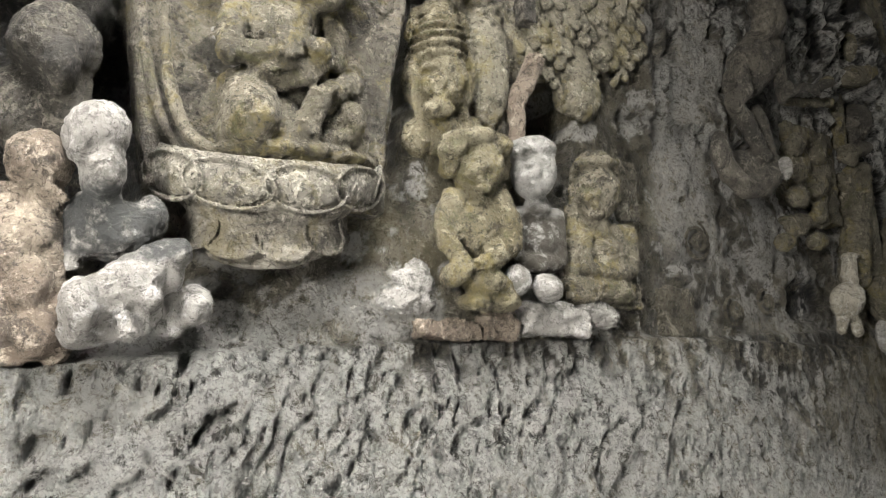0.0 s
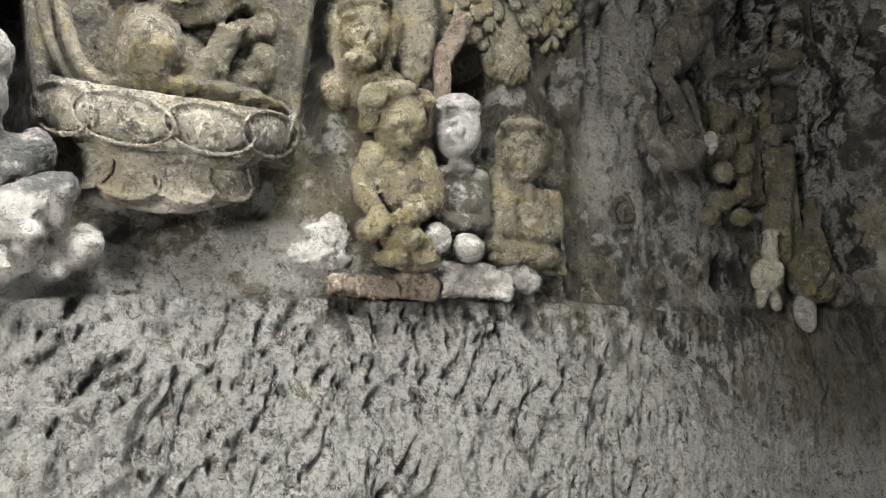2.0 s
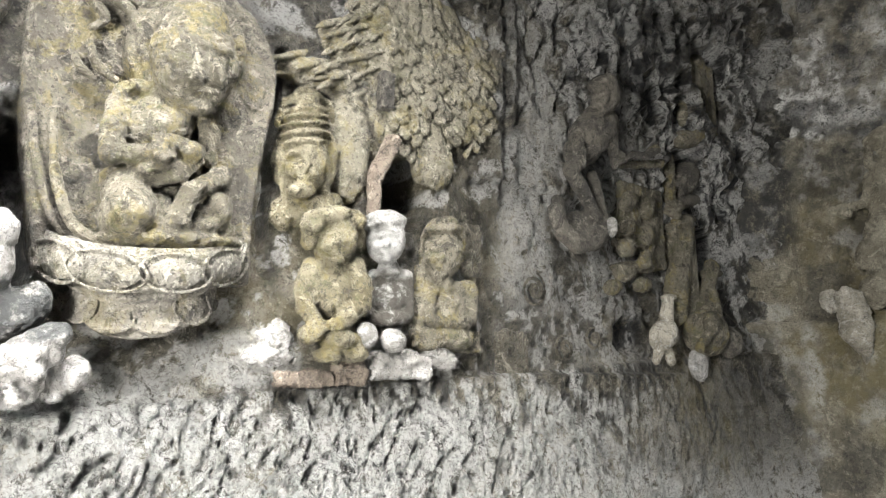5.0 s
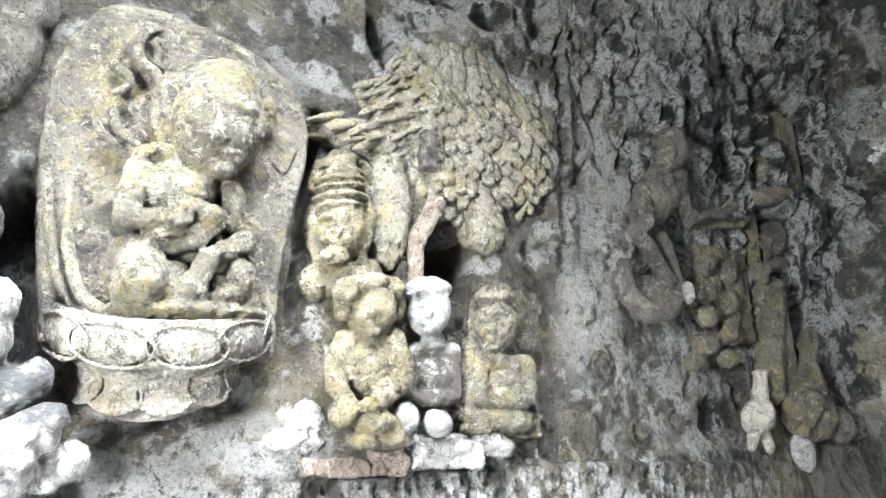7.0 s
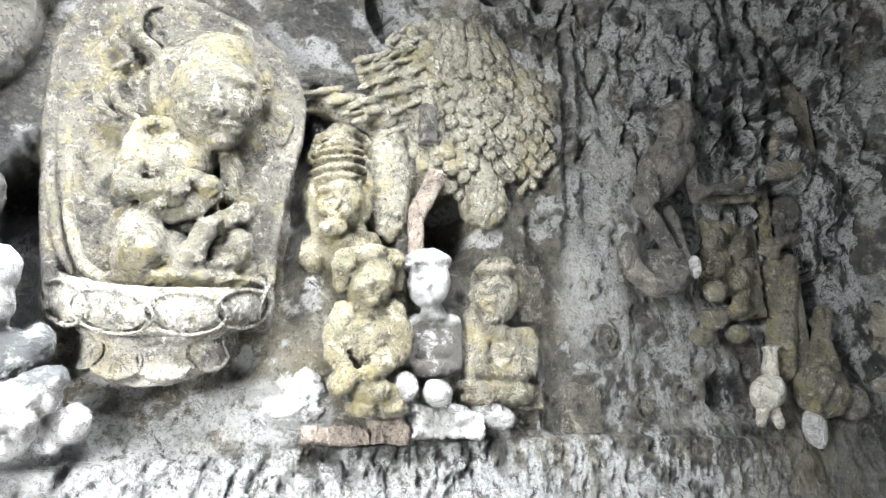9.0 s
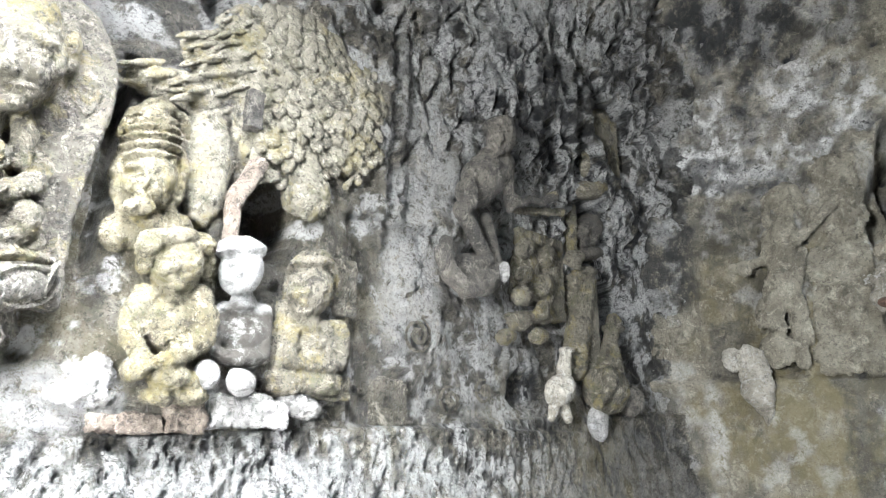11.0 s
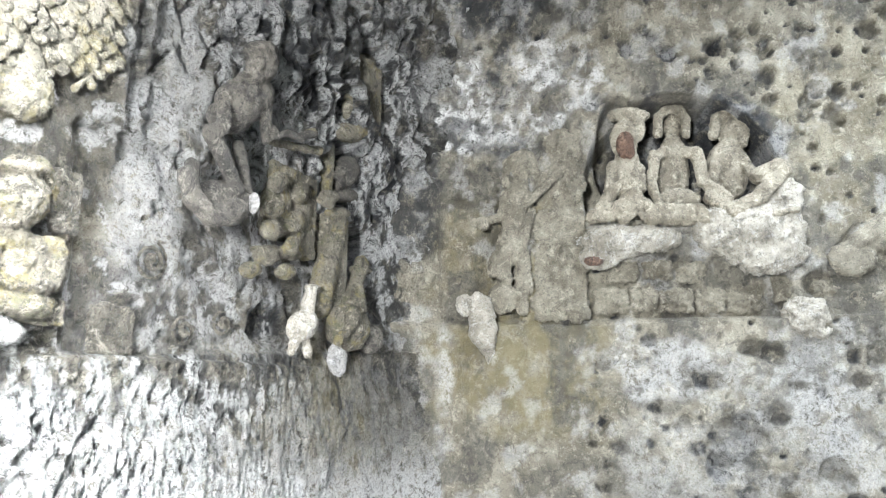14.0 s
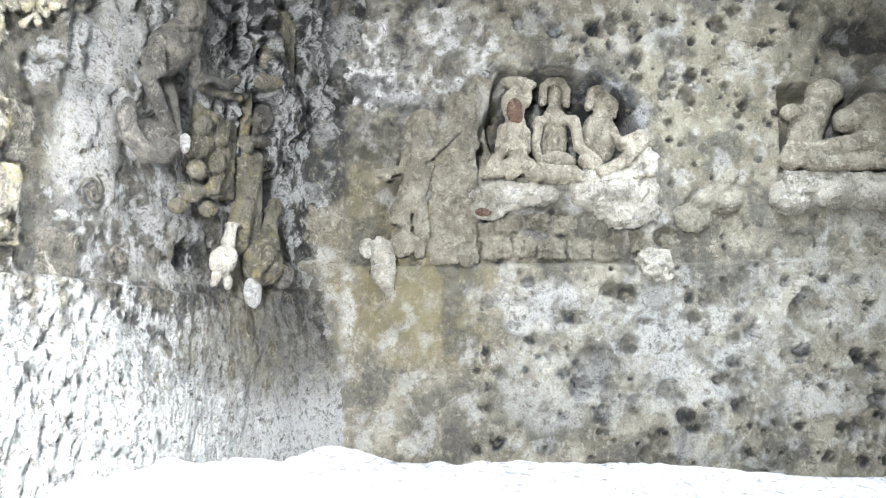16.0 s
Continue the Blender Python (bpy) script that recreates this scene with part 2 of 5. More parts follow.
# the uncarved foot of the wall: chiselled, a little proud, with a ledge under the first statue
d += plinth * (0.035 + 0.16 * (1 - 0.6 * step(U, 3.4, 5.4)) * (line - V) + 0.10 * (1 - step(U, 0.35, 0.75)))
foot = np.zeros_like(d)
strokes(us, vs, foot, 7000, (-1.6, 6.4, -0.7, 1.3), 0.042, 0.012, 0.021, 80, 10, 3)
strokes(us, vs, foot, 700, (-1.6, 3.4, -0.7, 1.2), 0.09, 0.03, 0.024, 72, 16, 4)
foot += 0.03 * (fbm(U * 2.2 + 0.3 * V, V * 0.8, 0.13, 4, 19) - 0.5)
d += foot * plinth * (0.35 + 0.65 * (1 - step(U, 4.2, 5.6)))
# rough pecked ground between the carvings
peck = np.zeros_like(d)
strokes(us, vs, peck, 2600, (-1.6, 6.5, 1.0, 6.0), 0.03, 0.016, 0.012, 70, 40, 5)
strokes(us, vs, peck, 300, (3.1, 6.3, 2.3, 6.0), 0.16, 0.03, 0.05, 74, 20, 6)
d += peck * above
# carved band of the panel, set back, with upright fillets on its west side
d -= 0.05 * box_in(U, V, 2.75, 5.0, 1.2, 2.5, 0.012)
d += 0.05 * box_in(U, V, 2.93, 3.03, 2.3, 3.9, 0.02) + 0.04 * box_in(U, V, 3.1, 3.17, 2.5, 4.0, 0.02)
d += 0.03 * box_in(U, V, 2.72, 2.80, 1.2, 2.3, 0.015)
# overhang above the dark carvings and towards the roof
d += 0.22 * step(V, 2.7, 3.6) * step(U, 3.2, 4.2) + 0.35 * step(V, 4.2, 5.6)
# an unseen rib added just west of the carvings to shade them from the mouth lamp
d += 1.0 * np.exp(-((U + 0.85) / 0.22) ** 2) * step(V, 1.35, 1.8)
# hollows
for u, v, ru, rv, depth, tilt in (
    (2.19, 2.33, 0.2, 0.3, 0.4, 0), (5.24, 2.96, 0.24, 0.34, 0.75, 0), (5.5, 2.33, 0.28, 0.22, 0.7, 0), (5.75, 2.75, 0.1, 0.2, 0.2, 0),
    (6.15, 3.0, 0.09, 0.30, 0.2, 6), (4.55, 2.62, 0.09, 0.13, 0.14, 0), (4.45, 1.5, 0.24, 0.18, 0.07, 0),
    (4.62, 3.45, 0.16, 0.32, 0.16, 10), (5.05, 3.55, 0.14, 0.3, 0.14, 0), (2.2, 4.1, 0.2, 0.14, 0.16, 20), (1.72, 3.57, 0.09, 0.2, 0.18, 15), (2.55, 4.02, 0.2, 0.12, 0.22, 0), (1.86, 3.35, 0.08, 0.1, 0.12, 0),
    (2.95, 4.25, 0.14, 0.22, 0.16, 0), (4.2, 2.75, 0.05, 0.28, 0.10, -24), (5.5, 3.9, 0.3, 0.5, 0.2, 20),
    (1.33, 2.4, 0.05, 0.65, 0.16, -5), (1.76, 2.45, 0.10, 0.42, 0.2, 4), (1.5, 2.62, 0.26, 0.36, 0.08, 0), (2.02, 3.02, 0.05, 0.16, 0.12, 8),
    (0.14, 1.85, 0.15, 0.55, 0.3, 0), (-0.18, 2.0, 0.12, 0.5, 0.12, 0),
):
    d -= depth * step(oval(U, V, u, v, ru, rv, tilt) + 0.35 * (fbm(U, V, 0.12, 3, 41) - 0.5), 0.0, 0.35)
# rounded inner corner
d += 0.32 * np.exp(-np.clip(XC - U, 0, 9) / 0.28)
pits(us, vs, d, 260, (-1.2, 6.2, 1.3, 5.8), 0.012, 0.05, 0.03, 21)
stain_and_shade = np.zeros((*U.shape, 3))
# lime; the broad ovals on the foot also paint its stronger light
stain_and_shade[..., 0] = spots(U, V, [
    (3.42, 3.2, 0.26, 0.75, 6, 0.7), (3.25, 2.45, 0.3, 0.6, 0, 0.65), (3.3, 1.95, 0.3, 0.5, 0, 0.6), (4.1, 4.6, 1.0, 0.5, 10, 0.8),
    (4.45, 3.85, 0.2, 0.12, 20, 0.9), (4.55, 2.5, 0.06, 0.14, 0, 1.0), (3.0, 0.95, 0.09, 0.5, 0, 1.0), (0.4, 0.75, 1.3, 0.5, 0, 0.9),
    (1.7, 0.5, 3.2, 0.66, 0, 0.9), (1.25, 1.25, 0.4, 0.2, 0, 0.75), (3.8, 0.2, 2.2, 0.5, 0, 0.95), (1.6, 2.9, 0.3, 0.12, 25, 0.5), (2.05, 1.3, 0.3, 0.12, 0, 0.8),
    (6.25, 4.05, 0.35, 0.4, 0, 0.8)], 51)
stain_and_shade[..., 0] = np.maximum(stain_and_shade[..., 0], 0.85 * streaks(U, V, 55, 0.49, 0.58) * box_in(U, V, 3.15, 6.2, 1.35, 6.0, 0.25))
# lime of the foot, thickened downwards and westwards to paint light falling there
mottle = fbm(U * 2.6 + 0.5 * V, V * 0.9, 0.17, 5, 57)
stain_and_shade[..., 0] = np.maximum(stain_and_shade[..., 0], (0.97 * plinth * step(mottle + 0.22 * (line - V - 0.35) - 0.02 * U, 0.34, 0.43) * (1 - 0.8 * step(U, 3.6, 5.2) * (1 - step(line - V, 0.7, 1.3)))))
# soot, and shade painted into the hollows, the recess and the dim east end
stain_and_shade[..., 1] = spots(U, V, [
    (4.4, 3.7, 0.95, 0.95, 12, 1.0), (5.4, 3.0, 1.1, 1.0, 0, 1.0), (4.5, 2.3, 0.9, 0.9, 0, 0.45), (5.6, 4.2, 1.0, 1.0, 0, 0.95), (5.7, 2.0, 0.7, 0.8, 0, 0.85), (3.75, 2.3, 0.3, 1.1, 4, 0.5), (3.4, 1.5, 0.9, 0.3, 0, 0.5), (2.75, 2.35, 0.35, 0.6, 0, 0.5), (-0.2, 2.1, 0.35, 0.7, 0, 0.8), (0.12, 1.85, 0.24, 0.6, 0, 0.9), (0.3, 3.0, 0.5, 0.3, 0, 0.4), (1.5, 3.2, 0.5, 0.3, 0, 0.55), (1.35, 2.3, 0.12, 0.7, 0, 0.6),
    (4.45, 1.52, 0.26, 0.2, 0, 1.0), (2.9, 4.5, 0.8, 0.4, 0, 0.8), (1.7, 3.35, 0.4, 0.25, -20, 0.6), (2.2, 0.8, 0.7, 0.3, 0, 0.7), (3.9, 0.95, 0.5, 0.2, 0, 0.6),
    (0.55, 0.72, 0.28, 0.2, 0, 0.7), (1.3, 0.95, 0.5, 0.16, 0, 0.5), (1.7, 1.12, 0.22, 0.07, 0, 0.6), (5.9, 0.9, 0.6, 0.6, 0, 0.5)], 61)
stain_and_shade[..., 2] = spots(U, V, [(1.5, 1.9, 0.7, 0.8, 0, 0.4), (2.7, 2.3, 0.6, 0.8, 0, 0.3), (5.3, 0.9, 0.5, 0.7, 0, 0.5)], 71)
# dark mottling of the foot, which also paints the shadows of chisel marks
stain_and_shade[..., 1] = np.maximum(stain_and_shade[..., 1], 0.8 * plinth * step(0.5 * fbm(U * 1.2, V, 0.45, 3, 58) + 0.5 * fbm(U * 2.6 + 0.5 * V, V * 0.9, 0.15, 4, 59) - 0.1 * (line - V - 0.3), 0.515, 0.545) * (1 - 0.4 * step(line - V, 0.5, 0.9)))
stain_and_shade[..., 1] = np.maximum(stain_and_shade[..., 1], 0.6 * above * step(fbm(U, V, 0.35, 5, 67), 0.53, 0.62))
# lime is kept out of the hollows so that they stay dark
stain_and_shade[..., 0] *= 1 - np.clip(1.3 * spots(U, V, [(4.45, 1.5, 0.32, 0.24, 0, 1.0), (5.3, 2.95, 0.25, 0.35, 0, 1.0), (5.66, 2.42, 0.28, 0.28, 0, 1.0), (4.6, 3.6, 0.5, 0.6, 0, 0.7)], 77), 0, 1)
# dark washed bands that lean down the rock by the corner, and thin runs of lime between them
bands = fbm(U * 1.5 + 0.5 * V, V * 0.33, 0.24, 4, 83)
near_corner = step(U, 3.0, 3.5) * step(V, 2.35, 2.8)
stain_and_shade[..., 1] = np.maximum(stain_and_shade[..., 1], 0.85 * near_corner * step(bands, 0.5, 0.56))
thin = 1 - np.abs(2 * fbm(U * 1.6 + 0.45 * V, V * 0.5, 0.16, 5, 85) - 1)
stain_and_shade[..., 0] = np.maximum(stain_and_shade[..., 0] * (1 - 0.6 * near_corner * step(bands, 0.51, 0.57)), 0.95 * step(thin, 0.80, 0.92) * step(fbm(U, V, 0.5, 3, 86), 0.38, 0.52) * step(U, 2.9, 3.3) * step(V, 1.5, 1.9))
stain_and_shade[..., 0] = np.maximum(stain_and_shade[..., 0], 0.7 * above * step(fbm(U, V, 0.1, 4, 91), 0.57, 0.63) * step(fbm(U, V, 0.6, 3, 92), 0.4, 0.55))
# lumpy, mottled rock over the slab and the crown
crag = step(V, 2.75, 3.3) * step(U, 0.9, 1.3) * (1 - step(U, 3.0, 3.4))
d += crag * (0.14 * (fbm(U, V, 0.24, 5, 87) - 0.45) + 0.05 * (fbm(U, V, 0.08, 3, 88) - 0.5))
stain_and_shade[..., 0] = np.maximum(stain_and_shade[..., 0], 0.85 * crag * step(fbm(U, V, 0.16, 5, 89), 0.47, 0.56))
stain_and_shade[..., 1] = np.maximum(stain_and_shade[..., 1], 0.8 * crag * step(fbm(U, V, 0.2, 5, 90), 0.54, 0.6))
wall_north = sheet("wall_north", us, vs, d, stain_and_shade, lambda a, b, r: np.stack([a, YL - r, b], -1), M_WALL, (0, 0.9, 0))
tagged(wall_north, "grey-brown weathered tuff cave wall with carved reliefs and chiselled foot", "wall", kind="structure")

# east wall -------------------------------------------------------------
us = np.arange(XC - 0.5, XC + 9.5, 0.021)
vs = np.arange(-1.5, 6.1, 0.021)
U, V = np.meshgrid(us, vs)
line = np.interp(us, [5.8, 6.72, 8.2, 9.82, 12.8, 16], [1.66, 1.66, 1.635, 1.67, 1.79, 1.9])[None, :] + 0 * V
d = 0.12 * (fbm(U, V, 1.2, 3, 101) - 0.5) + 0.06 * (fbm(U, V, 0.3, 4, 111) - 0.5) + 0.022 * (fbm(U, V, 0.06, 3, 121) - 0.5)
d += 0.05 * (1 - step(V, line - 0.01, line + 0.02)) + 0.05 * step(line - V, 0, 2.2)
d -= 0.07 * box_in(U, V, 6.8, 7.62, 1.69, 2.95, 0.02)
d -= 0.05 * box_in(U, V, 7.95, 8.3, 2.6, 3.6, 0.03)
arch = step(oval(U, V, 9.18, 3.0, 0.95, 0.95), 0.0, 0.06) * step(V, 2.66, 2.72)
d -= 0.46 * arch
d -= 0.34 * step(oval(U, V, 8.62, 3.45, 0.24, 0.5), 0.0, 0.1) * step(V, 2.66, 2.72)
d -= 0.34 * box_in(U, V, 11.75, 13.4, 2.72, 3.75, 0.05)
d -= 0.10 * box_in(U, V, 8.2, 10.1, 1.7, 2.25, 0.02)
for u, v, ru, rv, depth, tilt in ((11.9, 1.15, 0.2, 0.24, 0.16, 10), (9.5, 0.55, 0.3, 0.26, 0.08, 20), (11.7, 0.68, 0.14, 0.12, 0.1, 0), (10.28, 0.33, 0.14, 0.12, 0.1, 0),
                                  (12.05, 4.5, 0.13, 0.22, 0.14, 10), (12.8, 4.35, 0.6, 0.2, 0.1, 5), (10.6, 2.35, 0.05, 0.3, 0.08, -35), (10.35, 1.98, 0.16, 0.13, 0.1, 0), (7.35, 3.05, 0.14, 0.2, 0.05, 0)):
    d -= depth * step(oval(U, V, u, v, ru, rv, tilt) + 0.4 * (fbm(U, V, 0.12, 3, 141) - 0.5), 0.0, 0.3)
d += 0.30 * np.exp(-np.clip(U - XC, 0, 9) / 0.3) + 0.04 * (V - 0.9) + 0.5 * step(V, 4.6, 5.9)
stain_and_shade = np.zeros((*U.shape, 3))
stain_and_shade[..., 0] = spots(U, V, [(6.95, 4.05, 0.55, 0.4, 0, 0.95), (7.8, 4.15, 0.5, 0.35, 0, 0.95), (7.2, 3.7, 0.6, 0.3, 15, 0.7), (7.6, 3.3, 0.3, 0.2, 0, 0.4), (9.0, 1.2, 0.9, 0.35, 0, 0.5),
                             (10.6, 0.9, 1.5, 0.65, 0, 0.5), (12.2, 1.3, 1.2, 0.5, 0, 0.45), (9.0, 0.4, 0.8, 0.5, 0, 0.35), (11.5, 0.3, 1.8, 0.3, 0, 0.5), (8.4, 2.45, 0.4, 0.2, 0, 0.6), (9.6, 2.5, 0.5, 0.35, 0, 0.75),
                             (6.85, 1.25, 0.1, 0.5, 0, 0.5), (12.3, 2.6, 0.9, 0.35, 0, 0.5)], 151)
stain_and_shade[..., 0] = np.maximum(stain_and_shade[..., 0], streaks(U, V, 155, 0.47, 0.56) * step(oval(U, V, 7.35, 4.0, 1.35, 0.65, 4), 0.0, 0.4))
stain_and_shade[..., 0] *= 0.25 + 0.75 * step(fbm(U, V, 0.16, 4, 157), 0.40, 0.56)
# soot patches; in the corner, arch and hollows they also paint shade
stain_and_shade[..., 1] = spots(U, V, [(6.5, 3.4, 0.5, 1.4, 0, 0.9), (7.2, 3.55, 0.7, 0.28, -14, 0.9), (7.3, 5.0, 1.0, 0.5, 0, 0.95), (6.6, 4.6, 0.7, 0.8, 0, 0.9), (9.5, 3.95, 0.8, 0.18, 0, 0.5), (9.6, 3.35, 0.7, 0.75, 0, 1.0), (9.0, 3.4, 0.7, 0.65, 0, 0.9), (12.4, 3.4, 0.6, 0.3, 0, 0.6),
                             (9.5, 0.5, 0.3, 0.25, 0, 0.8), (12.7, 4.4, 0.7, 0.3, 0, 0.85), (10.1, 1.35, 0.5, 0.16, 0, 0.6), (9.9, 2.2, 0.7, 0.2, 0, 0.45), (8.0, 4.9, 0.9, 0.3, 0, 0.7), (8.5, 0.1, 1.6, 0.4, 0, 0.35), (6.5, 0.6, 0.3, 1.2, 0, 0.6)], 161)
stain_and_shade[..., 2] = spots(U, V, [(7.6, 1.3, 1.1, 0.8, 0, 0.7), (7.5, 2.3, 0.9, 0.9, 0, 0.5), (11.0, 3.4, 1.6, 1.6, 0, 0.25)], 171)
stain_and_shade[..., 1] = np.maximum(stain_and_shade[..., 1], 0.55 * step(fbm(U, V, 0.5, 6, 167), 0.52, 0.62))
stain_and_shade[..., 0] = np.maximum(stain_and_shade[..., 0], 0.3 * step(fbm(U, V, 0.22, 6, 168), 0.56, 0.66))
# web of lime runs and soot high on the wall by the corner
web = 1 - np.abs(2 * fbm(U * 1.1 - 0.3 * V, V * 0.9, 0.33, 5, 181) - 1)
high = step(oval(U, V, 7.35, 4.0, 1.5, 0.85, 4), 0.0, 0.35)
stain_and_shade[..., 0] = np.maximum(stain_and_shade[..., 0] * (1 - 0.6 * high * (1 - step(web, 0.72, 0.9))), high * step(web, 0.8, 0.95) * step(fbm(U, V, 0.5, 3, 183), 0.35, 0.5))
stain_and_shade[..., 1] = np.maximum(stain_and_shade[..., 1], 0.95 * high * (1 - step(web, 0.5, 0.75)))
pits(us, vs, d, 520, (7.0, 15.0, 3.4, 5.9), 0.025, 0.12, 0.06, 22, stain_and_shade)
pits(us, vs, d, 330, (8.2, 15.0, -1.0, 1.65), 0.025, 0.13, 0.05, 23, stain_and_shade)
pits(us, vs, d, 260, (6.6, 15.0, 1.6, 3.6), 0.02, 0.07, 0.035, 24, stain_and_shade)


def place_east(a, b, r):
    k = a - XC
    return np.stack([XC + EAST.x * k + EAST_OUT.x * r, YL + EAST.y * k + EAST_OUT.y * r, b], -1)


wall_east = sheet("wall_east", us, vs, d, stain_and_shade, place_east, M_EAST, (0.9, 0.3, 0))
tagged(wall_east, "olive-grey pitted tuff cave wall with niches and pale lime stains", "wall", kind="structure")

# floor, one uneven sheet, heaped against the foot of the north wall --------
us = np.arange(-6.0, 10.5, 0.05)
vs = np.arange(-8.0, 3.6, 0.05)
U, V = np.meshgrid(us, vs)
heap = np.interp(us, [-6, 0, 3.2, 4.0, 4.4, 5.7, 7, 10.5], [-0.3, -0.2, -0.02, 0.1, -0.05, -0.22, -0.12, -0.1])[None, :] + 0 * V
d = -0.42 + (heap + 0.42) * step(V, 1.5, 2.55) * 0.97 - 0.06 * step(U, 6.5, 8.5) * step(-V, 0, 3) * 4 * 0.8
d += 0.14 * (fbm(U, V, 0.8, 4, 201) - 0.5) + 0.07 * (fbm(U, V, 0.2, 4, 211) - 0.5)
floor = sheet("floor", us, vs, d, None, lambda a, b, r: np.stack([a, b, r], -1), M_FLOOR, (0, 0, -0.6))
tagged(floor, "pale dusty uneven rock floor at the foot of the walls", "floor", kind="structure")

# roof with holes cut for the added lamps, and unseen added sides that close the cave; the mouths are open to the west
# and south-west --------
us = np.arange(-6.0, 11.0, 0.09)
vs = np.arange(-8.5, 3.8, 0.09)
U, V = np.meshgrid(us, vs)
d = 5.85 + 0.5 * (fbm(U, V, 1.6, 4, 221) - 0.5) - 0.25 * step(V, 1.0, 2.6)
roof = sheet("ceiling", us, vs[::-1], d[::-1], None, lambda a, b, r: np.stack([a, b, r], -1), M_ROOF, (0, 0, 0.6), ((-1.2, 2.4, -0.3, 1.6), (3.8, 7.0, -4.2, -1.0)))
tagged(roof, "rough rock ceiling of the cave, coloured dark to absorb bounced light", "ceiling", kind="structure")


# closing rock out of view, added to block light and absorb its bounce
def side_wall(name, u0, u1, v0, v1, origin, along, out, seed):
    us, vs = np.arange(u0, u1, 0.12), np.arange(v0, v1, 0.12)
    U, V = np.meshgrid(us, vs)
    d = 0.4 * (fbm(U, V, 1.4, 4, seed) - 0.5)
    place = lambda a, b, r: np.stack([origin[0] + along[0] * a + out[0] * r, origin[1] + along[1] * a + out[1] * r, b], -1)
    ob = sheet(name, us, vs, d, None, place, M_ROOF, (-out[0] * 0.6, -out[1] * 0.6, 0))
    return tagged(ob, "unseen added side of cave rock, dark to absorb bounced light", "wall", kind="structure")


side_wall("added_wall_south", 3.9, 11.0, -1.2, 6.2, (0, -7.4), (1, 0), (0, 1), 231)
side_wall("added_wall_west", -2.6, -0.9, -1.2, 6.2, (-3.2, 0), (0, -1), (1, 0), 241)

# ---- tools for carving ----
M_RUST = rock("rust_stained_tuff", (0.09, 0.05, 0.032), (0.17, 0.10, 0.062))


def wall_pose(u, v):
    """A frame on the wall: x along it, -y out of it, z up."""
    if u < XC - 0.02:
        return Matrix.Translation((u, YL, v))
    k = u - XC
    m = Matrix((EAST, -EAST_OUT, Vector((0, 0, 1)))).transposed().to_4x4()
    lean = 0.04 * (v - 0.9)
    m.translation = (XC + EAST.x * k + EAST_OUT.x * lean, YL + EAST.y * k + EAST_OUT.y * lean, v)
    return m


def ball(bm, m, level=2):
    bmesh.ops.create_icosphere(bm, subdivisions=level, radius=1.0, matrix=m)


def block(bm, m):
    made = bmesh.ops.create_cube(bm, size=2.0, matrix=m)


def grain_texture(size, seed):
    t = bpy.data.textures.get("worn_%d" % round(size * 1000))
    if t is None:
        t = bpy.data.textures.new("worn_%d" % round(size * 1000), "CLOUDS")
        t.noise_scale, t.noise_depth = size, 3
    return t


def weather(ob, voxel, rough):
    """Melt the joined forms of a carving into one body and wear its surface."""
    r = ob.modifiers.new("melt", "REMESH")
    r.mode, r.voxel_size, r.use_smooth_shade = "VOXEL", voxel, True
    s = ob.modifiers.new("soften", "SMOOTH")
    s.factor, s.iterations = 0.5, 1
    for size, k in ((0.11, 2.4), (0.045, 2.0), (0.018, 1.5)):
        w = ob.modifiers.new("wear", "DISPLACE")
        w.texture, w.strength, w.mid_level, w.texture_coords = grain_texture(size, 0), rough * k, 0.5, "GLOBAL"


def forms_mesh(name, forms, u0, v0, material):
    bm = bmesh.new()
    for kind, *p in forms:
        if kind == "e":
            u, v, o, ru, rv, rd, tilt = p
            ball(bm, Matrix.Translation((u - u0, -o, v - v0)) @ Matrix.Rotation(radians(-tilt), 4, "Y") @ Matrix.Diagonal((ru, rd, rv, 1)), 3)
        elif kind == "d":
            u, v, o, ru, rv, hd = p
            bmesh.ops.create_cone(bm, cap_ends=True, segments=48, radius1=1.0, radius2=0.97, depth=2.0, matrix=Matrix.Translation((u - u0, -o, v - v0)) @ Matrix.Diagonal((ru, hd, rv, 1)) @ Matrix.Rotation(radians(90), 4, "X"))
        elif kind == "b":
            u, v, o, hu, hv, hd = p
            block(bm, Matrix.Translation((u - u0, -o, v - v0)) @ Matrix.Diagonal((hu, hd, hv, 1)))
        else:
            a, b = Vector((p[0] - u0, -p[2], p[1] - v0)), Vector((p[4] - u0, -p[6], p[5] - v0))
            ra, rb = p[3], p[7]
            gap = (b - a).length
            n = max(2, min(14, int(gap / (0.35 * min(ra, rb))) + 1))
            for k in range(n + 1):
                s = k / n
                r = ra + (rb - ra) * s
                ball(bm, Matrix.Translation(a.lerp(b, s)) @ Matrix.Diagonal((r, 0.8 * r, r, 1)), 2)
    me = bpy.data.meshes.new(name)
    bm.to_mesh(me)
    bm.free()
    for f in me.polygons:
        f.use_smooth = True
    me.materials.append(material)
    return me


def carve(name, label, category, material, forms, voxel=0.012, rough=0.008, group=""):
    u0, v0 = forms[0][1], forms[0][2]
    ob = new(name, forms_mesh(name, forms, u0, v0, material))
    ob.matrix_world = wall_pose(u0, v0)
    weather(ob, voxel, rough)
    return tagged(ob, label, category, group)


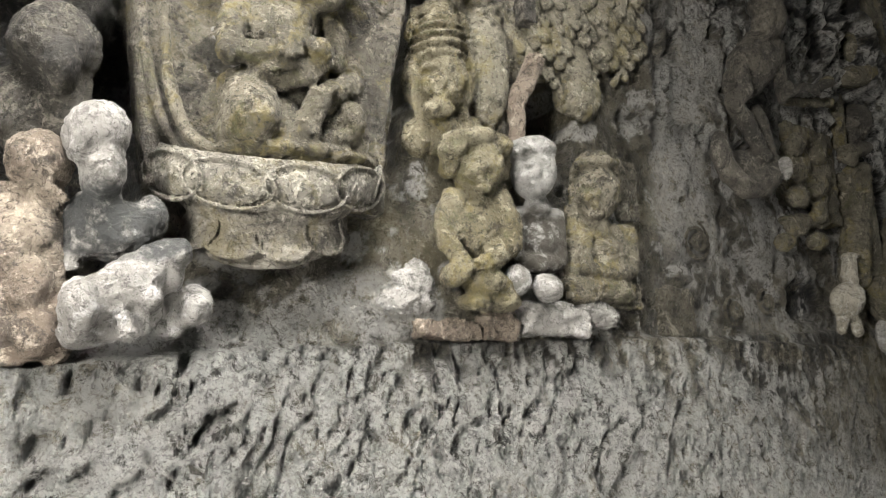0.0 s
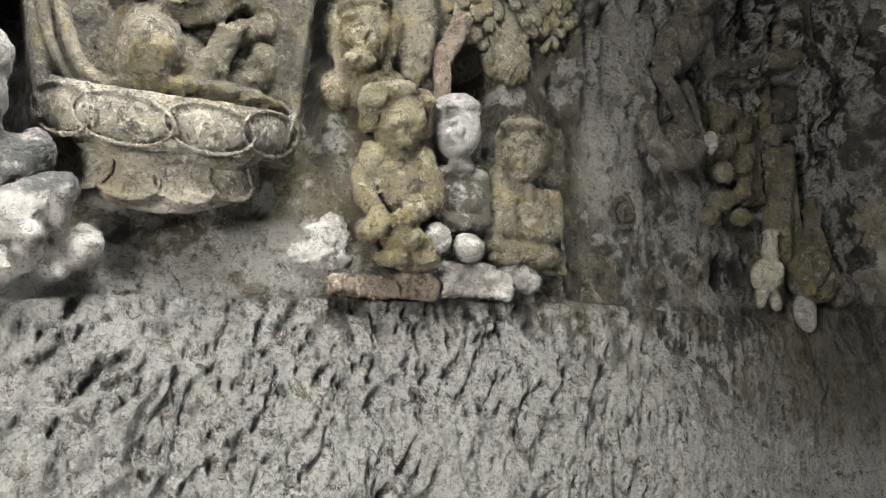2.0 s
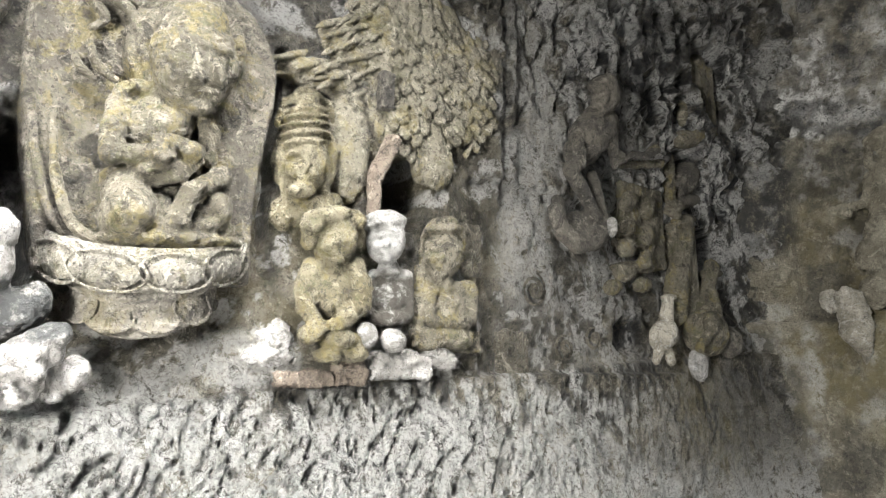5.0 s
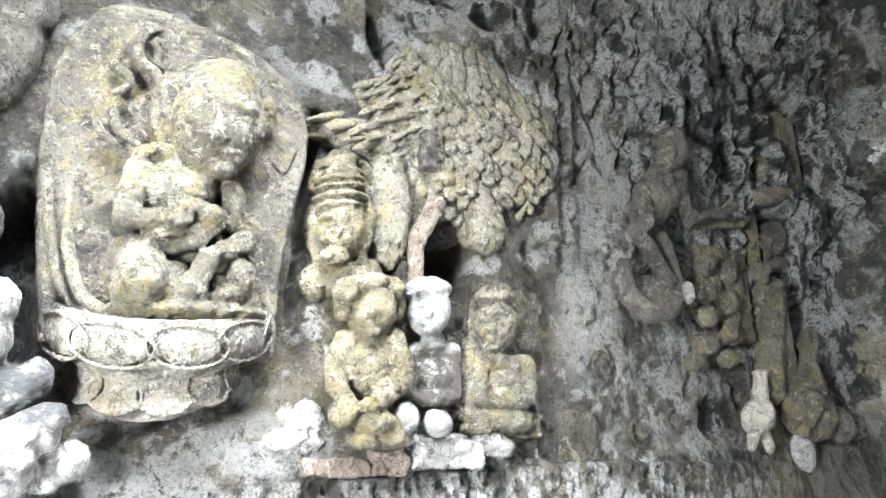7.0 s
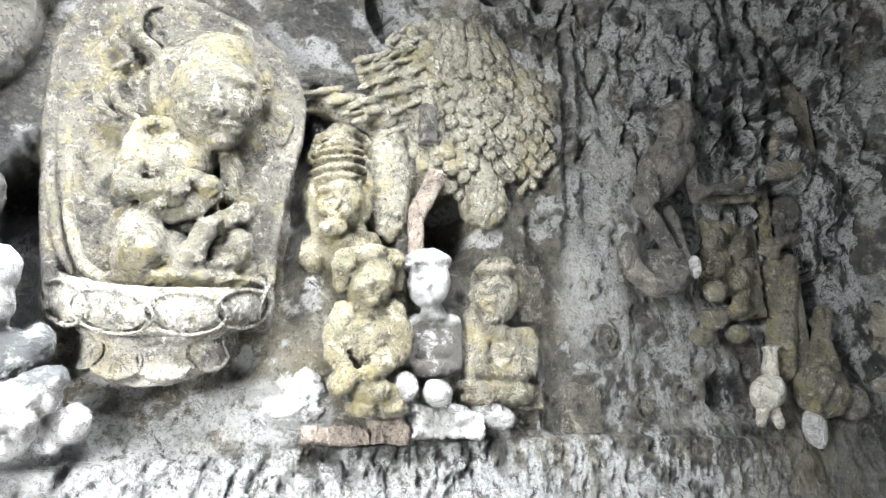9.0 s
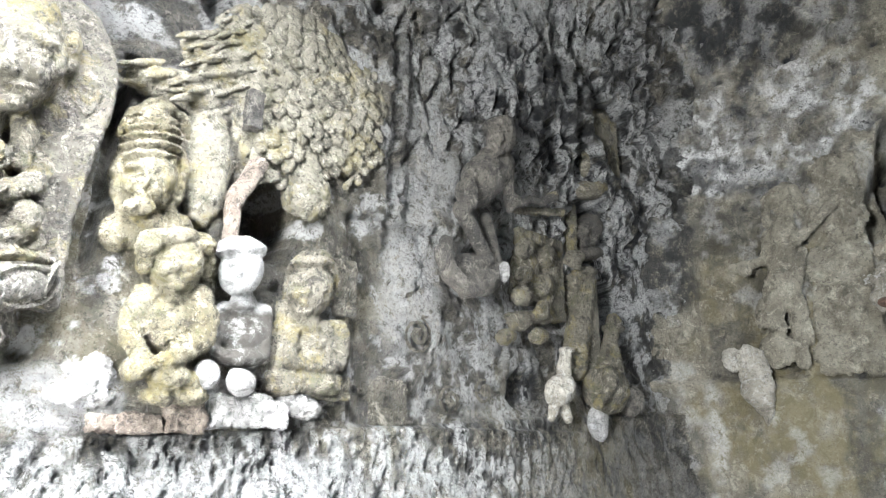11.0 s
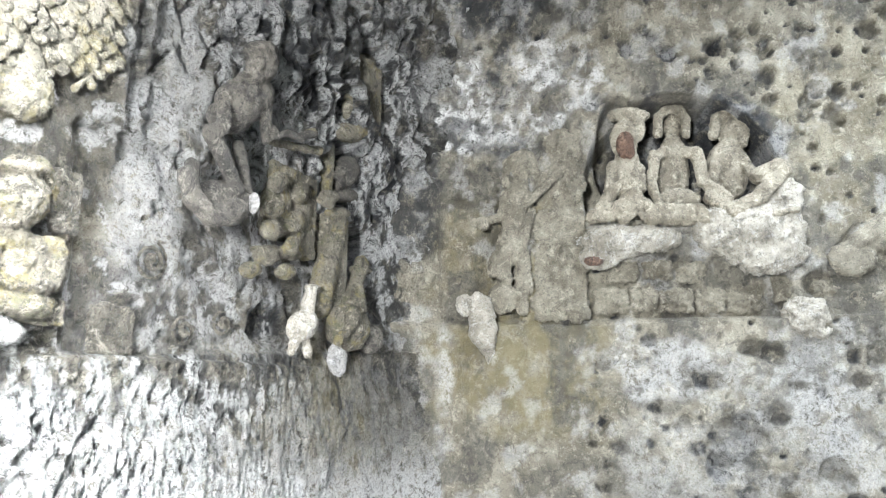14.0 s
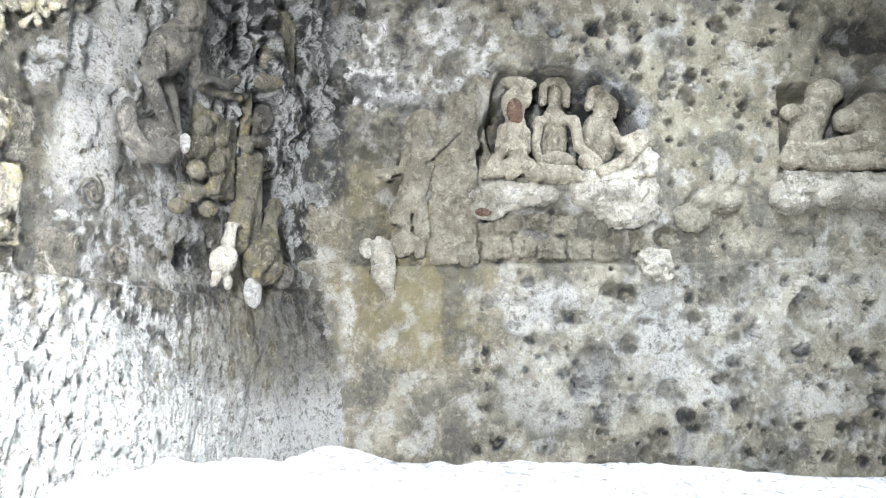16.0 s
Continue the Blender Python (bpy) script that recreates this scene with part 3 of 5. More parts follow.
def carve_parts(name, label, category, material, pieces, voxel=0.012, rough=0.008, group=""):
    """A thing of several carved pieces under one empty."""
    u0, v0 = pieces[0][1][0][1], pieces[0][1][0][2]
    top = new(name)
    top.matrix_world = wall_pose(u0, v0)
    for piece, forms in pieces:
        ob = new(piece, forms_mesh(piece, forms, u0, v0, material))
        ob.parent = top
        weather(ob, voxel, rough)
    return tagged(top, label, category, group)


def part(name, bm, material, parent, label=""):
    me = bpy.data.meshes.new(name)
    bm.to_mesh(me)
    bm.free()
    for f in me.polygons:
        f.use_smooth = True
    me.materials.append(material)
    ob = new(name, me)
    ob.parent = parent
    return tagged(ob, label)

# ---- carvings: ("e": u, v, out, radii, tilt), ("c": two ends with radii), ("b": middle, half sizes), in metres along and up the wall ----
carve("seated_statue", "worn seated stone statue with featureless head, top light coloured white into its legs", "statue", M_STATUE, [
    ("e", 0.097, 1.733, 0.2, 0.101, 0.113, 0.14, -16.369), ("e", 0.127, 1.622, 0.2, 0.073, 0.118, 0.12, 7.811), ("c", 0.149, 1.54, 0.18, 0.05, 0.167, 1.461, 0.14, 0.054),
    ("e", 0.065, 1.69, 0.24, 0.054, 0.076, 0.09, -0.654), ("e", 0.192, 1.438, 0.1, 0.145, 0.109, 0.12, 9.361), ("e", 0.289, 1.486, 0.1, 0.062, 0.084, 0.11, 1.413),
    ("e", 0.097, 1.446, 0.1, 0.06, 0.115, 0.1, 4.739), ("c", 0.041, 1.472, 0.12, 0.028, 0.07, 1.305, 0.13, 0.027), ("c", 0.132, 1.162, 0.22, 0.086, 0.239, 1.263, 0.26, 0.079),
    ("c", 0.239, 1.263, 0.26, 0.079, 0.343, 1.343, 0.26, 0.058), ("e", 0.367, 1.343, 0.24, 0.042, 0.057, 0.1, -12.51), ("e", 0.357, 1.282, 0.2, 0.046, 0.065, 0.1, 3.734),
    ("e", 0.102, 1.163, 0.2, 0.062, 0.102, 0.15, 6.622), ("e", 0.104, 1.087, 0.16, 0.063, 0.049, 0.13, -2.826), ("c", 0.126, 1.087, 0.18, 0.05, 0.263, 1.134, 0.22, 0.059),
    ("e", 0.295, 1.2, 0.22, 0.047, 0.059, 0.1, 5.978), ("c", 0.247, 1.092, 0.18, 0.038, 0.311, 1.164, 0.22, 0.032), ("c", 0.198, 1.132, 0.3, 0.01, 0.227, 1.064, 0.3, 0.01),
    ("c", 0.223, 1.147, 0.3, 0.01, 0.254, 1.083, 0.3, 0.01), ("c", 0.378, 1.148, 0.14, 0.067, 0.452, 1.211, 0.13, 0.061), ("e", 0.441, 1.191, 0.13, 0.067, 0.07, 0.1, 9.318)], 0.012, 0.009)
carve("stone_chip", "small ochre lichen-stained stone chip on the branch", "stone", M_OCHRE, [
    ("e", 4.466, 2.979, 0.27, 0.05, 0.032, 0.05, 20)], 0.009, 0.005)
carve("bust", "carved bust in a recess beside a pilaster, its shade coloured dark", "bust", M_DARK, [
    ("e", -0.047, 2.062, 0.1, 0.141, 0.15, 0.13, 0), ("e", -0.026, 1.968, 0.16, 0.057, 0.101, 0.1, 0), ("c", -0.018, 1.944, 0.08, 0.101, 0.002, 1.785, 0.08, 0.072),
    ("c", -0.125, 1.881, 0.02, 0.114, -0.077, 1.73, 0.02, 0.096), ("e", -0.048, 1.959, 0.21, 0.019, 0.06, 0.03, 0)], 0.012, 0.008)
carve_parts("pilaster", "brown eroded carved stone pilaster with a broken capital", "pilaster", M_BROWN, [
    ("shaft", [
        ("b", -0.117, 1.266, 0.06, 0.088, 0.283, 0.1), ("c", -0.02, 1.551, 0.13, 0.046, 0.048, 1.036, 0.1, 0.055), ("e", -0.045, 1.416, 0.14, 0.062, 0.103, 0.06, 0),
        ("e", -0.041, 1.236, 0.15, 0.061, 0.101, 0.05, 0), ("e", -0.01, 1.083, 0.14, 0.081, 0.081, 0.07, 0), ("e", -0.1, 1.373, 0.14, 0.062, 0.123, 0.06, 0)]),
    ("capital", [
        ("e", -0.052, 1.634, 0.12, 0.098, 0.106, 0.12, 0), ("e", -0.093, 1.651, 0.16, 0.055, 0.046, 0.06, 0), ("c", -0.063, 1.58, 0.2, 0.018, 0.022, 1.507, 0.18, 0.018)])], 0.012, 0.008)
carve("boulder", "grey rounded boulder hanging at the edge of the relief", "rock", M_WALL, [
    ("e", -0.145, 2.81, 0, 0.232, 0.375, 0.16, -18), ("e", -0.138, 3.12, 0, 0.273, 0.272, 0.18, 0)], 0.012, 0.008)
carve("meditating_statue", "weathered meditating stone figure with folded arms and bowed head", "statue", M_FIG, [
    ("e", 0.829, 2.69, 0.2, 0.201, 0.29, 0.15, -1.61), ("e", 0.814, 2.838, 0.2, 0.19, 0.142, 0.13, 35.116), ("e", 0.87, 2.706, 0.325, 0.107, 0.026, 0.035, 1.287),
    ("e", 0.901, 2.577, 0.345, 0.028, 0.063, 0.035, 13.696), ("e", 0.81, 2.564, 0.305, 0.056, 0.067, 0.045, -20.293), ("e", 0.986, 2.645, 0.27, 0.044, 0.069, 0.045, -2.808),
    ("e", 0.883, 2.486, 0.315, 0.058, 0.016, 0.03, 6.048), ("e", 0.883, 2.46, 0.305, 0.049, 0.016, 0.025, 6.003), ("e", 0.862, 2.423, 0.27, 0.065, 0.042, 0.05, 19.231),
    ("e", 0.818, 2.652, 0.325, 0.036, 0.017, 0.02, 7.141), ("e", 0.948, 2.693, 0.305, 0.033, 0.017, 0.02, 8.515), ("e", 0.674, 2.61, 0.2, 0.028, 0.094, 0.06, -1.193),
    ("e", 1.053, 2.819, 0.14, 0.039, 0.152, 0.08, 3.739), ("c", 0.514, 2.383, 0.16, 0.031, 0.527, 2.46, 0.16, 0.031), ("c", 0.527, 2.46, 0.16, 0.031, 0.584, 2.502, 0.16, 0.032),
    ("c", 0.584, 2.502, 0.16, 0.032, 0.654, 2.503, 0.16, 0.033), ("c", 0.654, 2.503, 0.16, 0.033, 0.7, 2.449, 0.16, 0.033), ("c", 0.7, 2.449, 0.16, 0.033, 0.726, 2.384, 0.16, 0.033),
    ("c", 0.77, 2.448, 0.15, 0.087, 0.768, 2.351, 0.15, 0.101), ("e", 0.697, 2.344, 0.09, 0.178, 0.16, 0.13, 43.128), ("e", 0.767, 2.144, 0.09, 0.165, 0.184, 0.14, -10.612),
    ("c", 0.539, 2.401, 0.13, 0.063, 0.512, 2.266, 0.16, 0.063), ("c", 0.512, 2.266, 0.16, 0.063, 0.505, 2.144, 0.2, 0.054), ("c", 0.505, 2.144, 0.2, 0.05, 0.661, 2.161, 0.27, 0.039),
    ("e", 0.559, 2.333, 0.11, 0.036, 0.104, 0.08, 6.379), ("c", 0.65, 2.226, 0.31, 0.013, 0.664, 2.13, 0.31, 0.013), ("c", 0.672, 2.232, 0.32, 0.013, 0.689, 2.126, 0.32, 0.013),
    ("c", 0.695, 2.235, 0.325, 0.013, 0.714, 2.13, 0.325, 0.013), ("c", 0.721, 2.237, 0.32, 0.013, 0.737, 2.146, 0.32, 0.013), ("e", 0.712, 2.202, 0.27, 0.057, 0.062, 0.05, -30.933),
    ("c", 0.756, 2.221, 0.27, 0.043, 0.863, 2.212, 0.25, 0.037), ("e", 0.819, 2.194, 0.28, 0.049, 0.053, 0.05, -42.957), ("c", 0.597, 2.076, 0.22, 0.034, 0.817, 2.146, 0.27, 0.034),
    ("c", 0.605, 2.034, 0.2, 0.041, 0.789, 2.086, 0.26, 0.038), ("c", 0.789, 2.086, 0.26, 0.036, 0.864, 2.173, 0.26, 0.03), ("e", 0.677, 2.102, 0.22, 0.104, 0.053, 0.06, 20.659),
    ("c", 0.626, 2.062, 0.285, 0.009, 0.731, 2.105, 0.285, 0.009), ("c", 0.731, 2.105, 0.285, 0.009, 0.808, 2.132, 0.285, 0.01), ("c", 0.882, 2.457, 0.12, 0.064, 0.936, 2.346, 0.15, 0.058),
    ("c", 0.936, 2.346, 0.15, 0.058, 0.928, 2.209, 0.19, 0.046), ("c", 0.962, 2.433, 0.08, 0.055, 1.032, 2.243, 0.1, 0.054), ("c", 1.032, 2.243, 0.1, 0.054, 1.002, 2.143, 0.16, 0.047),
    ("c", 1, 2.134, 0.19, 0.051, 0.834, 2.001, 0.26, 0.052), ("c", 0.834, 2.001, 0.26, 0.052, 0.782, 1.875, 0.27, 0.048), ("c", 0.782, 1.875, 0.27, 0.041, 0.78, 1.79, 0.24, 0.034),
    ("c", 0.819, 1.952, 0.27, 0.035, 0.82, 1.812, 0.25, 0.028), ("c", 0.894, 2.055, 0.3, 0.01, 0.815, 1.968, 0.3, 0.009), ("c", 0.815, 1.968, 0.3, 0.009, 0.786, 1.88, 0.3, 0.009),
    ("e", 0.602, 1.898, 0.16, 0.115, 0.147, 0.19, 1.45), ("e", 0.572, 1.998, 0.13, 0.082, 0.097, 0.14, 3.054), ("c", 0.599, 1.96, 0.2, 0.076, 0.73, 1.839, 0.24, 0.05),
    ("c", 0.634, 1.8, 0.2, 0.066, 0.762, 1.783, 0.22, 0.041), ("c", 0.53, 2.049, 0.1, 0.051, 0.606, 2.106, 0.14, 0.047), ("e", 0.712, 1.916, 0.15, 0.089, 0.107, 0.12, 3.661),
    ("e", 0.988, 1.963, 0.18, 0.066, 0.087, 0.12, 1.118), ("c", 0.903, 1.931, 0.2, 0.049, 1.025, 1.939, 0.18, 0.04), ("c", 0.877, 1.817, 0.2, 0.033, 1.055, 1.879, 0.18, 0.033),
    ("e", 0.94, 1.877, 0.17, 0.116, 0.054, 0.1, 20.195), ("e", 0.804, 1.795, 0.1, 0.346, 0.059, 0.2, 4.232)], 0.0085, 0.009)
carve("halo", "round carved stone halo behind the bowed head", "halo", M_FIG, [
    ("d", 0.822, 2.737, 0.075, 0.286, 0.332, 0.05), ("d", 0.827, 2.737, 0.1, 0.25, 0.291, 0.05)], 0.01, 0.003)
carve("crowned_figure", "ochre lichen-covered relief figure with a low banded crown", "statue", M_OCHRE, [
    ("e", 1.501, 2.345, 0.05, 0.141, 0.202, 0.13, -4.858), ("e", 1.454, 2.352, 0.13, 0.093, 0.019, 0.045, 11.289), ("e", 1.447, 2.289, 0.152, 0.023, 0.05, 0.04, 0.788),
    ("e", 1.405, 2.267, 0.12, 0.045, 0.053, 0.04, -17.773), ("e", 1.52, 2.288, 0.12, 0.046, 0.055, 0.04, -21.58), ("e", 1.457, 2.223, 0.138, 0.044, 0.013, 0.025, 10.434),
    ("e", 1.459, 2.203, 0.134, 0.039, 0.011, 0.025, 10.187), ("e", 1.467, 2.17, 0.12, 0.047, 0.034, 0.04, 16.074), ("e", 1.413, 2.31, 0.124, 0.03, 0.011, 0.022, 11.858),
    ("e", 1.504, 2.327, 0.124, 0.031, 0.012, 0.022, 11.886), ("e", 1.495, 2.676, 0.07, 0.072, 0.049, 0.07, 23.538), ("e", 1.491, 2.624, 0.07, 0.116, 0.034, 0.09, 14.115),
    ("e", 1.484, 2.575, 0.07, 0.14, 0.028, 0.11, 13.1), ("e", 1.483, 2.527, 0.07, 0.152, 0.028, 0.125, 12.596), ("e", 1.485, 2.478, 0.07, 0.158, 0.027, 0.13, 12.108),
    ("e", 1.488, 2.429, 0.07, 0.154, 0.027, 0.12, 11.66), ("e", 1.651, 2.389, 0.05, 0.032, 0.156, 0.07, 1.714), ("e", 1.358, 2.325, 0.03, 0.03, 0.137, 0.06, 3.166),
    ("c", 1.621, 2.297, 0.08, 0.028, 1.623, 2.151, 0.06, 0.031), ("c", 1.369, 2.244, 0.06, 0.026, 1.392, 2.119, 0.05, 0.029), ("c", 1.354, 2.542, 0.02, 0.031, 1.39, 2.671, 0.02, 0.031),
    ("c", 1.39, 2.671, 0.02, 0.031, 1.512, 2.773, 0.02, 0.033), ("c", 1.512, 2.773, 0.02, 0.033, 1.646, 2.732, 0.02, 0.033), ("c", 1.646, 2.732, 0.02, 0.033, 1.706, 2.57, 0.02, 0.033),
    ("c", 1.706, 2.57, 0.02, 0.033, 1.726, 2.365, 0.02, 0.032), ("e", 1.526, 2.087, 0.02, 0.179, 0.111, 0.08, 11.465), ("e", 1.397, 2.04, 0.02, 0.076, 0.098, 0.06, -3.497),
    ("e", 1.681, 2.134, 0.02, 0.079, 0.065, 0.06, 22.864), ("e", 1.45, 2.153, 0.12, 0.078, 0.046, 0.06, 12.307)], 0.009, 0.0105)
carve("seated_figure", "ochre worn seated relief figure with arms round its lap", "statue", M_OCHRE, [
    ("e", 1.663, 1.916, 0.12, 0.122, 0.149, 0.12, -8.185), ("e", 1.635, 1.928, 0.19, 0.08, 0.014, 0.045, 7.05), ("e", 1.626, 1.882, 0.212, 0.02, 0.037, 0.04, -0.011),
    ("e", 1.591, 1.867, 0.18, 0.041, 0.038, 0.04, 32.189), ("e", 1.692, 1.878, 0.18, 0.043, 0.038, 0.04, 29.725), ("e", 1.634, 1.833, 0.198, 0.038, 0.01, 0.025, 6.305),
    ("e", 1.636, 1.818, 0.194, 0.034, 0.009, 0.025, 6.136), ("e", 1.644, 1.793, 0.18, 0.041, 0.025, 0.04, 7.934), ("e", 1.599, 1.899, 0.184, 0.026, 0.009, 0.022, 7.178),
    ("e", 1.678, 1.908, 0.184, 0.027, 0.009, 0.022, 7.209), ("e", 1.597, 2.023, 0.14, 0.142, 0.051, 0.1, 12.126), ("e", 1.52, 1.97, 0.13, 0.063, 0.069, 0.09, -30.709),
    ("e", 1.518, 1.903, 0.1, 0.047, 0.062, 0.07, -2.909), ("e", 1.763, 2.033, 0.12, 0.082, 0.06, 0.09, 2.745), ("e", 1.818, 1.965, 0.08, 0.046, 0.083, 0.07, -1.116),
    ("e", 1.637, 2.055, 0.15, 0.093, 0.034, 0.08, 8.918), ("c", 1.669, 1.799, 0.11, 0.064, 1.67, 1.74, 0.1, 0.081), ("e", 1.676, 1.626, 0.07, 0.201, 0.169, 0.11, 8.434),
    ("e", 1.653, 1.605, 0.12, 0.119, 0.124, 0.055, -18.193), ("c", 1.544, 1.745, 0.1, 0.062, 1.488, 1.646, 0.12, 0.06), ("c", 1.488, 1.646, 0.12, 0.06, 1.485, 1.535, 0.14, 0.056),
    ("c", 1.485, 1.535, 0.14, 0.054, 1.55, 1.438, 0.18, 0.045), ("c", 1.793, 1.773, 0.1, 0.069, 1.836, 1.667, 0.12, 0.071), ("c", 1.836, 1.667, 0.12, 0.071, 1.808, 1.558, 0.14, 0.067),
    ("c", 1.808, 1.558, 0.14, 0.064, 1.682, 1.464, 0.18, 0.05), ("c", 1.581, 1.765, 0.1, 0.046, 1.78, 1.789, 0.1, 0.048), ("e", 1.633, 1.449, 0.22, 0.069, 0.03, 0.04, 2.54),
    ("c", 1.589, 1.47, 0.24, 0.011, 1.602, 1.421, 0.24, 0.011), ("c", 1.615, 1.476, 0.245, 0.011, 1.628, 1.421, 0.245, 0.011), ("c", 1.646, 1.483, 0.24, 0.011, 1.659, 1.433, 0.24, 0.011),
    ("e", 1.519, 1.399, 0.14, 0.056, 0.06, 0.08, 7.385), ("e", 1.679, 1.382, 0.13, 0.1, 0.062, 0.1, 1.597), ("c", 1.64, 1.405, 0.15, 0.041, 1.672, 1.279, 0.14, 0.041),
    ("c", 1.775, 1.366, 0.13, 0.056, 1.849, 1.3, 0.12, 0.04), ("e", 1.64, 1.292, 0.11, 0.069, 0.041, 0.08, 0.227), ("e", 1.792, 1.3, 0.1, 0.109, 0.047, 0.08, 0.845)], 0.0085, 0.0105, "row of small relief figures")
carve("smooth_headed_figure", "small relief figure with a pale smooth head and dark body", "statue", M_HEADED, [
    ("e", 2.002, 1.951, 0.11, 0.115, 0.14, 0.11, -13.317), ("e", 1.957, 1.961, 0.17, 0.076, 0.014, 0.045, 7.013), ("e", 1.944, 1.918, 0.192, 0.019, 0.035, 0.04, -2.257),
    ("e", 1.916, 1.905, 0.16, 0.039, 0.035, 0.04, 33.533), ("e", 2.011, 1.915, 0.16, 0.041, 0.036, 0.04, 31.569), ("e", 1.953, 1.872, 0.178, 0.036, 0.009, 0.025, 6.429),
    ("e", 1.955, 1.858, 0.174, 0.032, 0.008, 0.025, 6.273), ("e", 1.964, 1.835, 0.16, 0.039, 0.024, 0.04, 8.931), ("e", 1.923, 1.934, 0.164, 0.025, 0.008, 0.022, 7.288),
    ("e", 1.998, 1.943, 0.164, 0.026, 0.008, 0.022, 7.313), ("e", 1.992, 2.056, 0.11, 0.136, 0.061, 0.115, 9.257), ("e", 1.968, 2.081, 0.12, 0.104, 0.042, 0.1, 9.203),
    ("c", 1.824, 2, 0.2, 0.009, 1.883, 2.028, 0.2, 0.009), ("c", 1.883, 2.028, 0.2, 0.009, 1.966, 2.042, 0.2, 0.01), ("c", 1.966, 2.042, 0.2, 0.01, 2.065, 2.025, 0.2, 0.01),
    ("c", 2.035, 1.834, 0.08, 0.054, 2.054, 1.779, 0.06, 0.077), ("e", 2.079, 1.658, 0.03, 0.168, 0.151, 0.09, 21.24), ("c", 1.959, 1.741, 0.06, 0.05, 2.173, 1.759, 0.06, 0.052),
    ("c", 1.932, 1.716, 0.06, 0.043, 1.904, 1.542, 0.08, 0.039), ("c", 2.183, 1.73, 0.06, 0.046, 2.186, 1.543, 0.07, 0.041), ("e", 2.026, 1.771, 0.1, 0.068, 0.035, 0.05, 6.682),
    ("e", 2.061, 1.512, 0.06, 0.155, 0.051, 0.08, 3.02), ("c", 1.906, 1.529, 0.1, 0.03, 2.032, 1.484, 0.12, 0.027)], 0.008, 0.004, "row of small relief figures")
carve("broad_faced_figure", "worn ochre-grey relief figure with a broad face under a hood", "statue", M_FIG, [
    ("e", 2.437, 1.926, 0.08, 0.137, 0.175, 0.1, -14.454), ("e", 2.386, 1.946, 0.13, 0.091, 0.017, 0.045, 6.478), ("e", 2.369, 1.894, 0.152, 0.023, 0.044, 0.04, -4.456),
    ("e", 2.334, 1.875, 0.12, 0.048, 0.043, 0.04, 43.596), ("e", 2.449, 1.887, 0.12, 0.05, 0.044, 0.04, 40.388), ("e", 2.377, 1.835, 0.138, 0.044, 0.012, 0.025, 5.834),
    ("e", 2.379, 1.817, 0.134, 0.038, 0.01, 0.025, 5.649), ("e", 2.389, 1.787, 0.12, 0.046, 0.03, 0.04, 9.41), ("e", 2.345, 1.913, 0.124, 0.03, 0.01, 0.022, 6.885),
    ("e", 2.435, 1.922, 0.124, 0.031, 0.01, 0.022, 6.913), ("e", 2.434, 2.074, 0.1, 0.142, 0.039, 0.08, 7.85), ("e", 2.558, 2.041, 0.06, 0.048, 0.087, 0.07, -6.202),
    ("c", 2.326, 1.907, 0.03, 0.031, 2.336, 2.037, 0.03, 0.032), ("c", 2.336, 2.037, 0.03, 0.032, 2.415, 2.129, 0.03, 0.033), ("c", 2.415, 2.129, 0.03, 0.033, 2.544, 2.156, 0.03, 0.033),
    ("c", 2.544, 2.156, 0.03, 0.033, 2.64, 2.09, 0.03, 0.034), ("c", 2.64, 2.09, 0.03, 0.034, 2.65, 1.94, 0.03, 0.033), ("e", 2.356, 1.877, 0.04, 0.053, 0.114, 0.06, -3.037),
    ("c", 2.431, 1.77, 0.07, 0.069, 2.453, 1.726, 0.06, 0.09), ("e", 2.517, 1.603, 0.04, 0.195, 0.129, 0.09, 7.37), ("c", 2.377, 1.695, 0.07, 0.054, 2.649, 1.721, 0.07, 0.057),
    ("c", 2.339, 1.67, 0.08, 0.05, 2.329, 1.519, 0.1, 0.042), ("c", 2.672, 1.694, 0.07, 0.054, 2.648, 1.534, 0.09, 0.049), ("c", 2.322, 1.509, 0.11, 0.036, 2.616, 1.51, 0.11, 0.038),
    ("e", 2.473, 1.608, 0.09, 0.107, 0.078, 0.05, 9.503), ("e", 2.329, 1.676, 0.02, 0.067, 0.19, 0.07, -1.693), ("b", 2.325, 1.64, 0, 0.061, 0.206, 0.06),
    ("e", 2.466, 1.43, 0.05, 0.249, 0.065, 0.08, 2.175), ("e", 2.533, 1.39, 0.06, 0.153, 0.053, 0.08, 2.093), ("e", 2.353, 1.368, 0.05, 0.123, 0.046, 0.07, 1.865),
    ("b", 2.504, 1.391, -0.01, 0.256, 0.068, 0.07)], 0.0085, 0.0105, "row of small relief figures")
carve("stone", "small rounded pale stone on the ledge before the figures", "stone", M_PALE, [
    ("e", 1.86, 1.403, 0.14, 0.06, 0.074, 0.07, 20)], 0.01, 0.005, "rounded stones on the ledge")
carve("stone", "small rounded pale stone on the ledge before the figures", "stone", M_PALE, [
    ("e", 2.037, 1.379, 0.14, 0.078, 0.067, 0.07, -20)], 0.01, 0.005, "rounded stones on the ledge")
# the slab's white also holds the light that falls on its top
carve_parts("ledge_slab", "ledge slab under the small figures, coloured white for the light on its top", "ledge", M_PALE, [
    ("slab", [
        ("b", 2.151, 1.232, 0, 0.204, 0.066, 0.09), ("e", 2.131, 1.288, 0.03, 0.203, 0.047, 0.06, 0)]),
    ("end_piece", [
        ("e", 2.436, 1.295, 0.04, 0.148, 0.073, 0.08, -20)])], 0.012, 0.018)
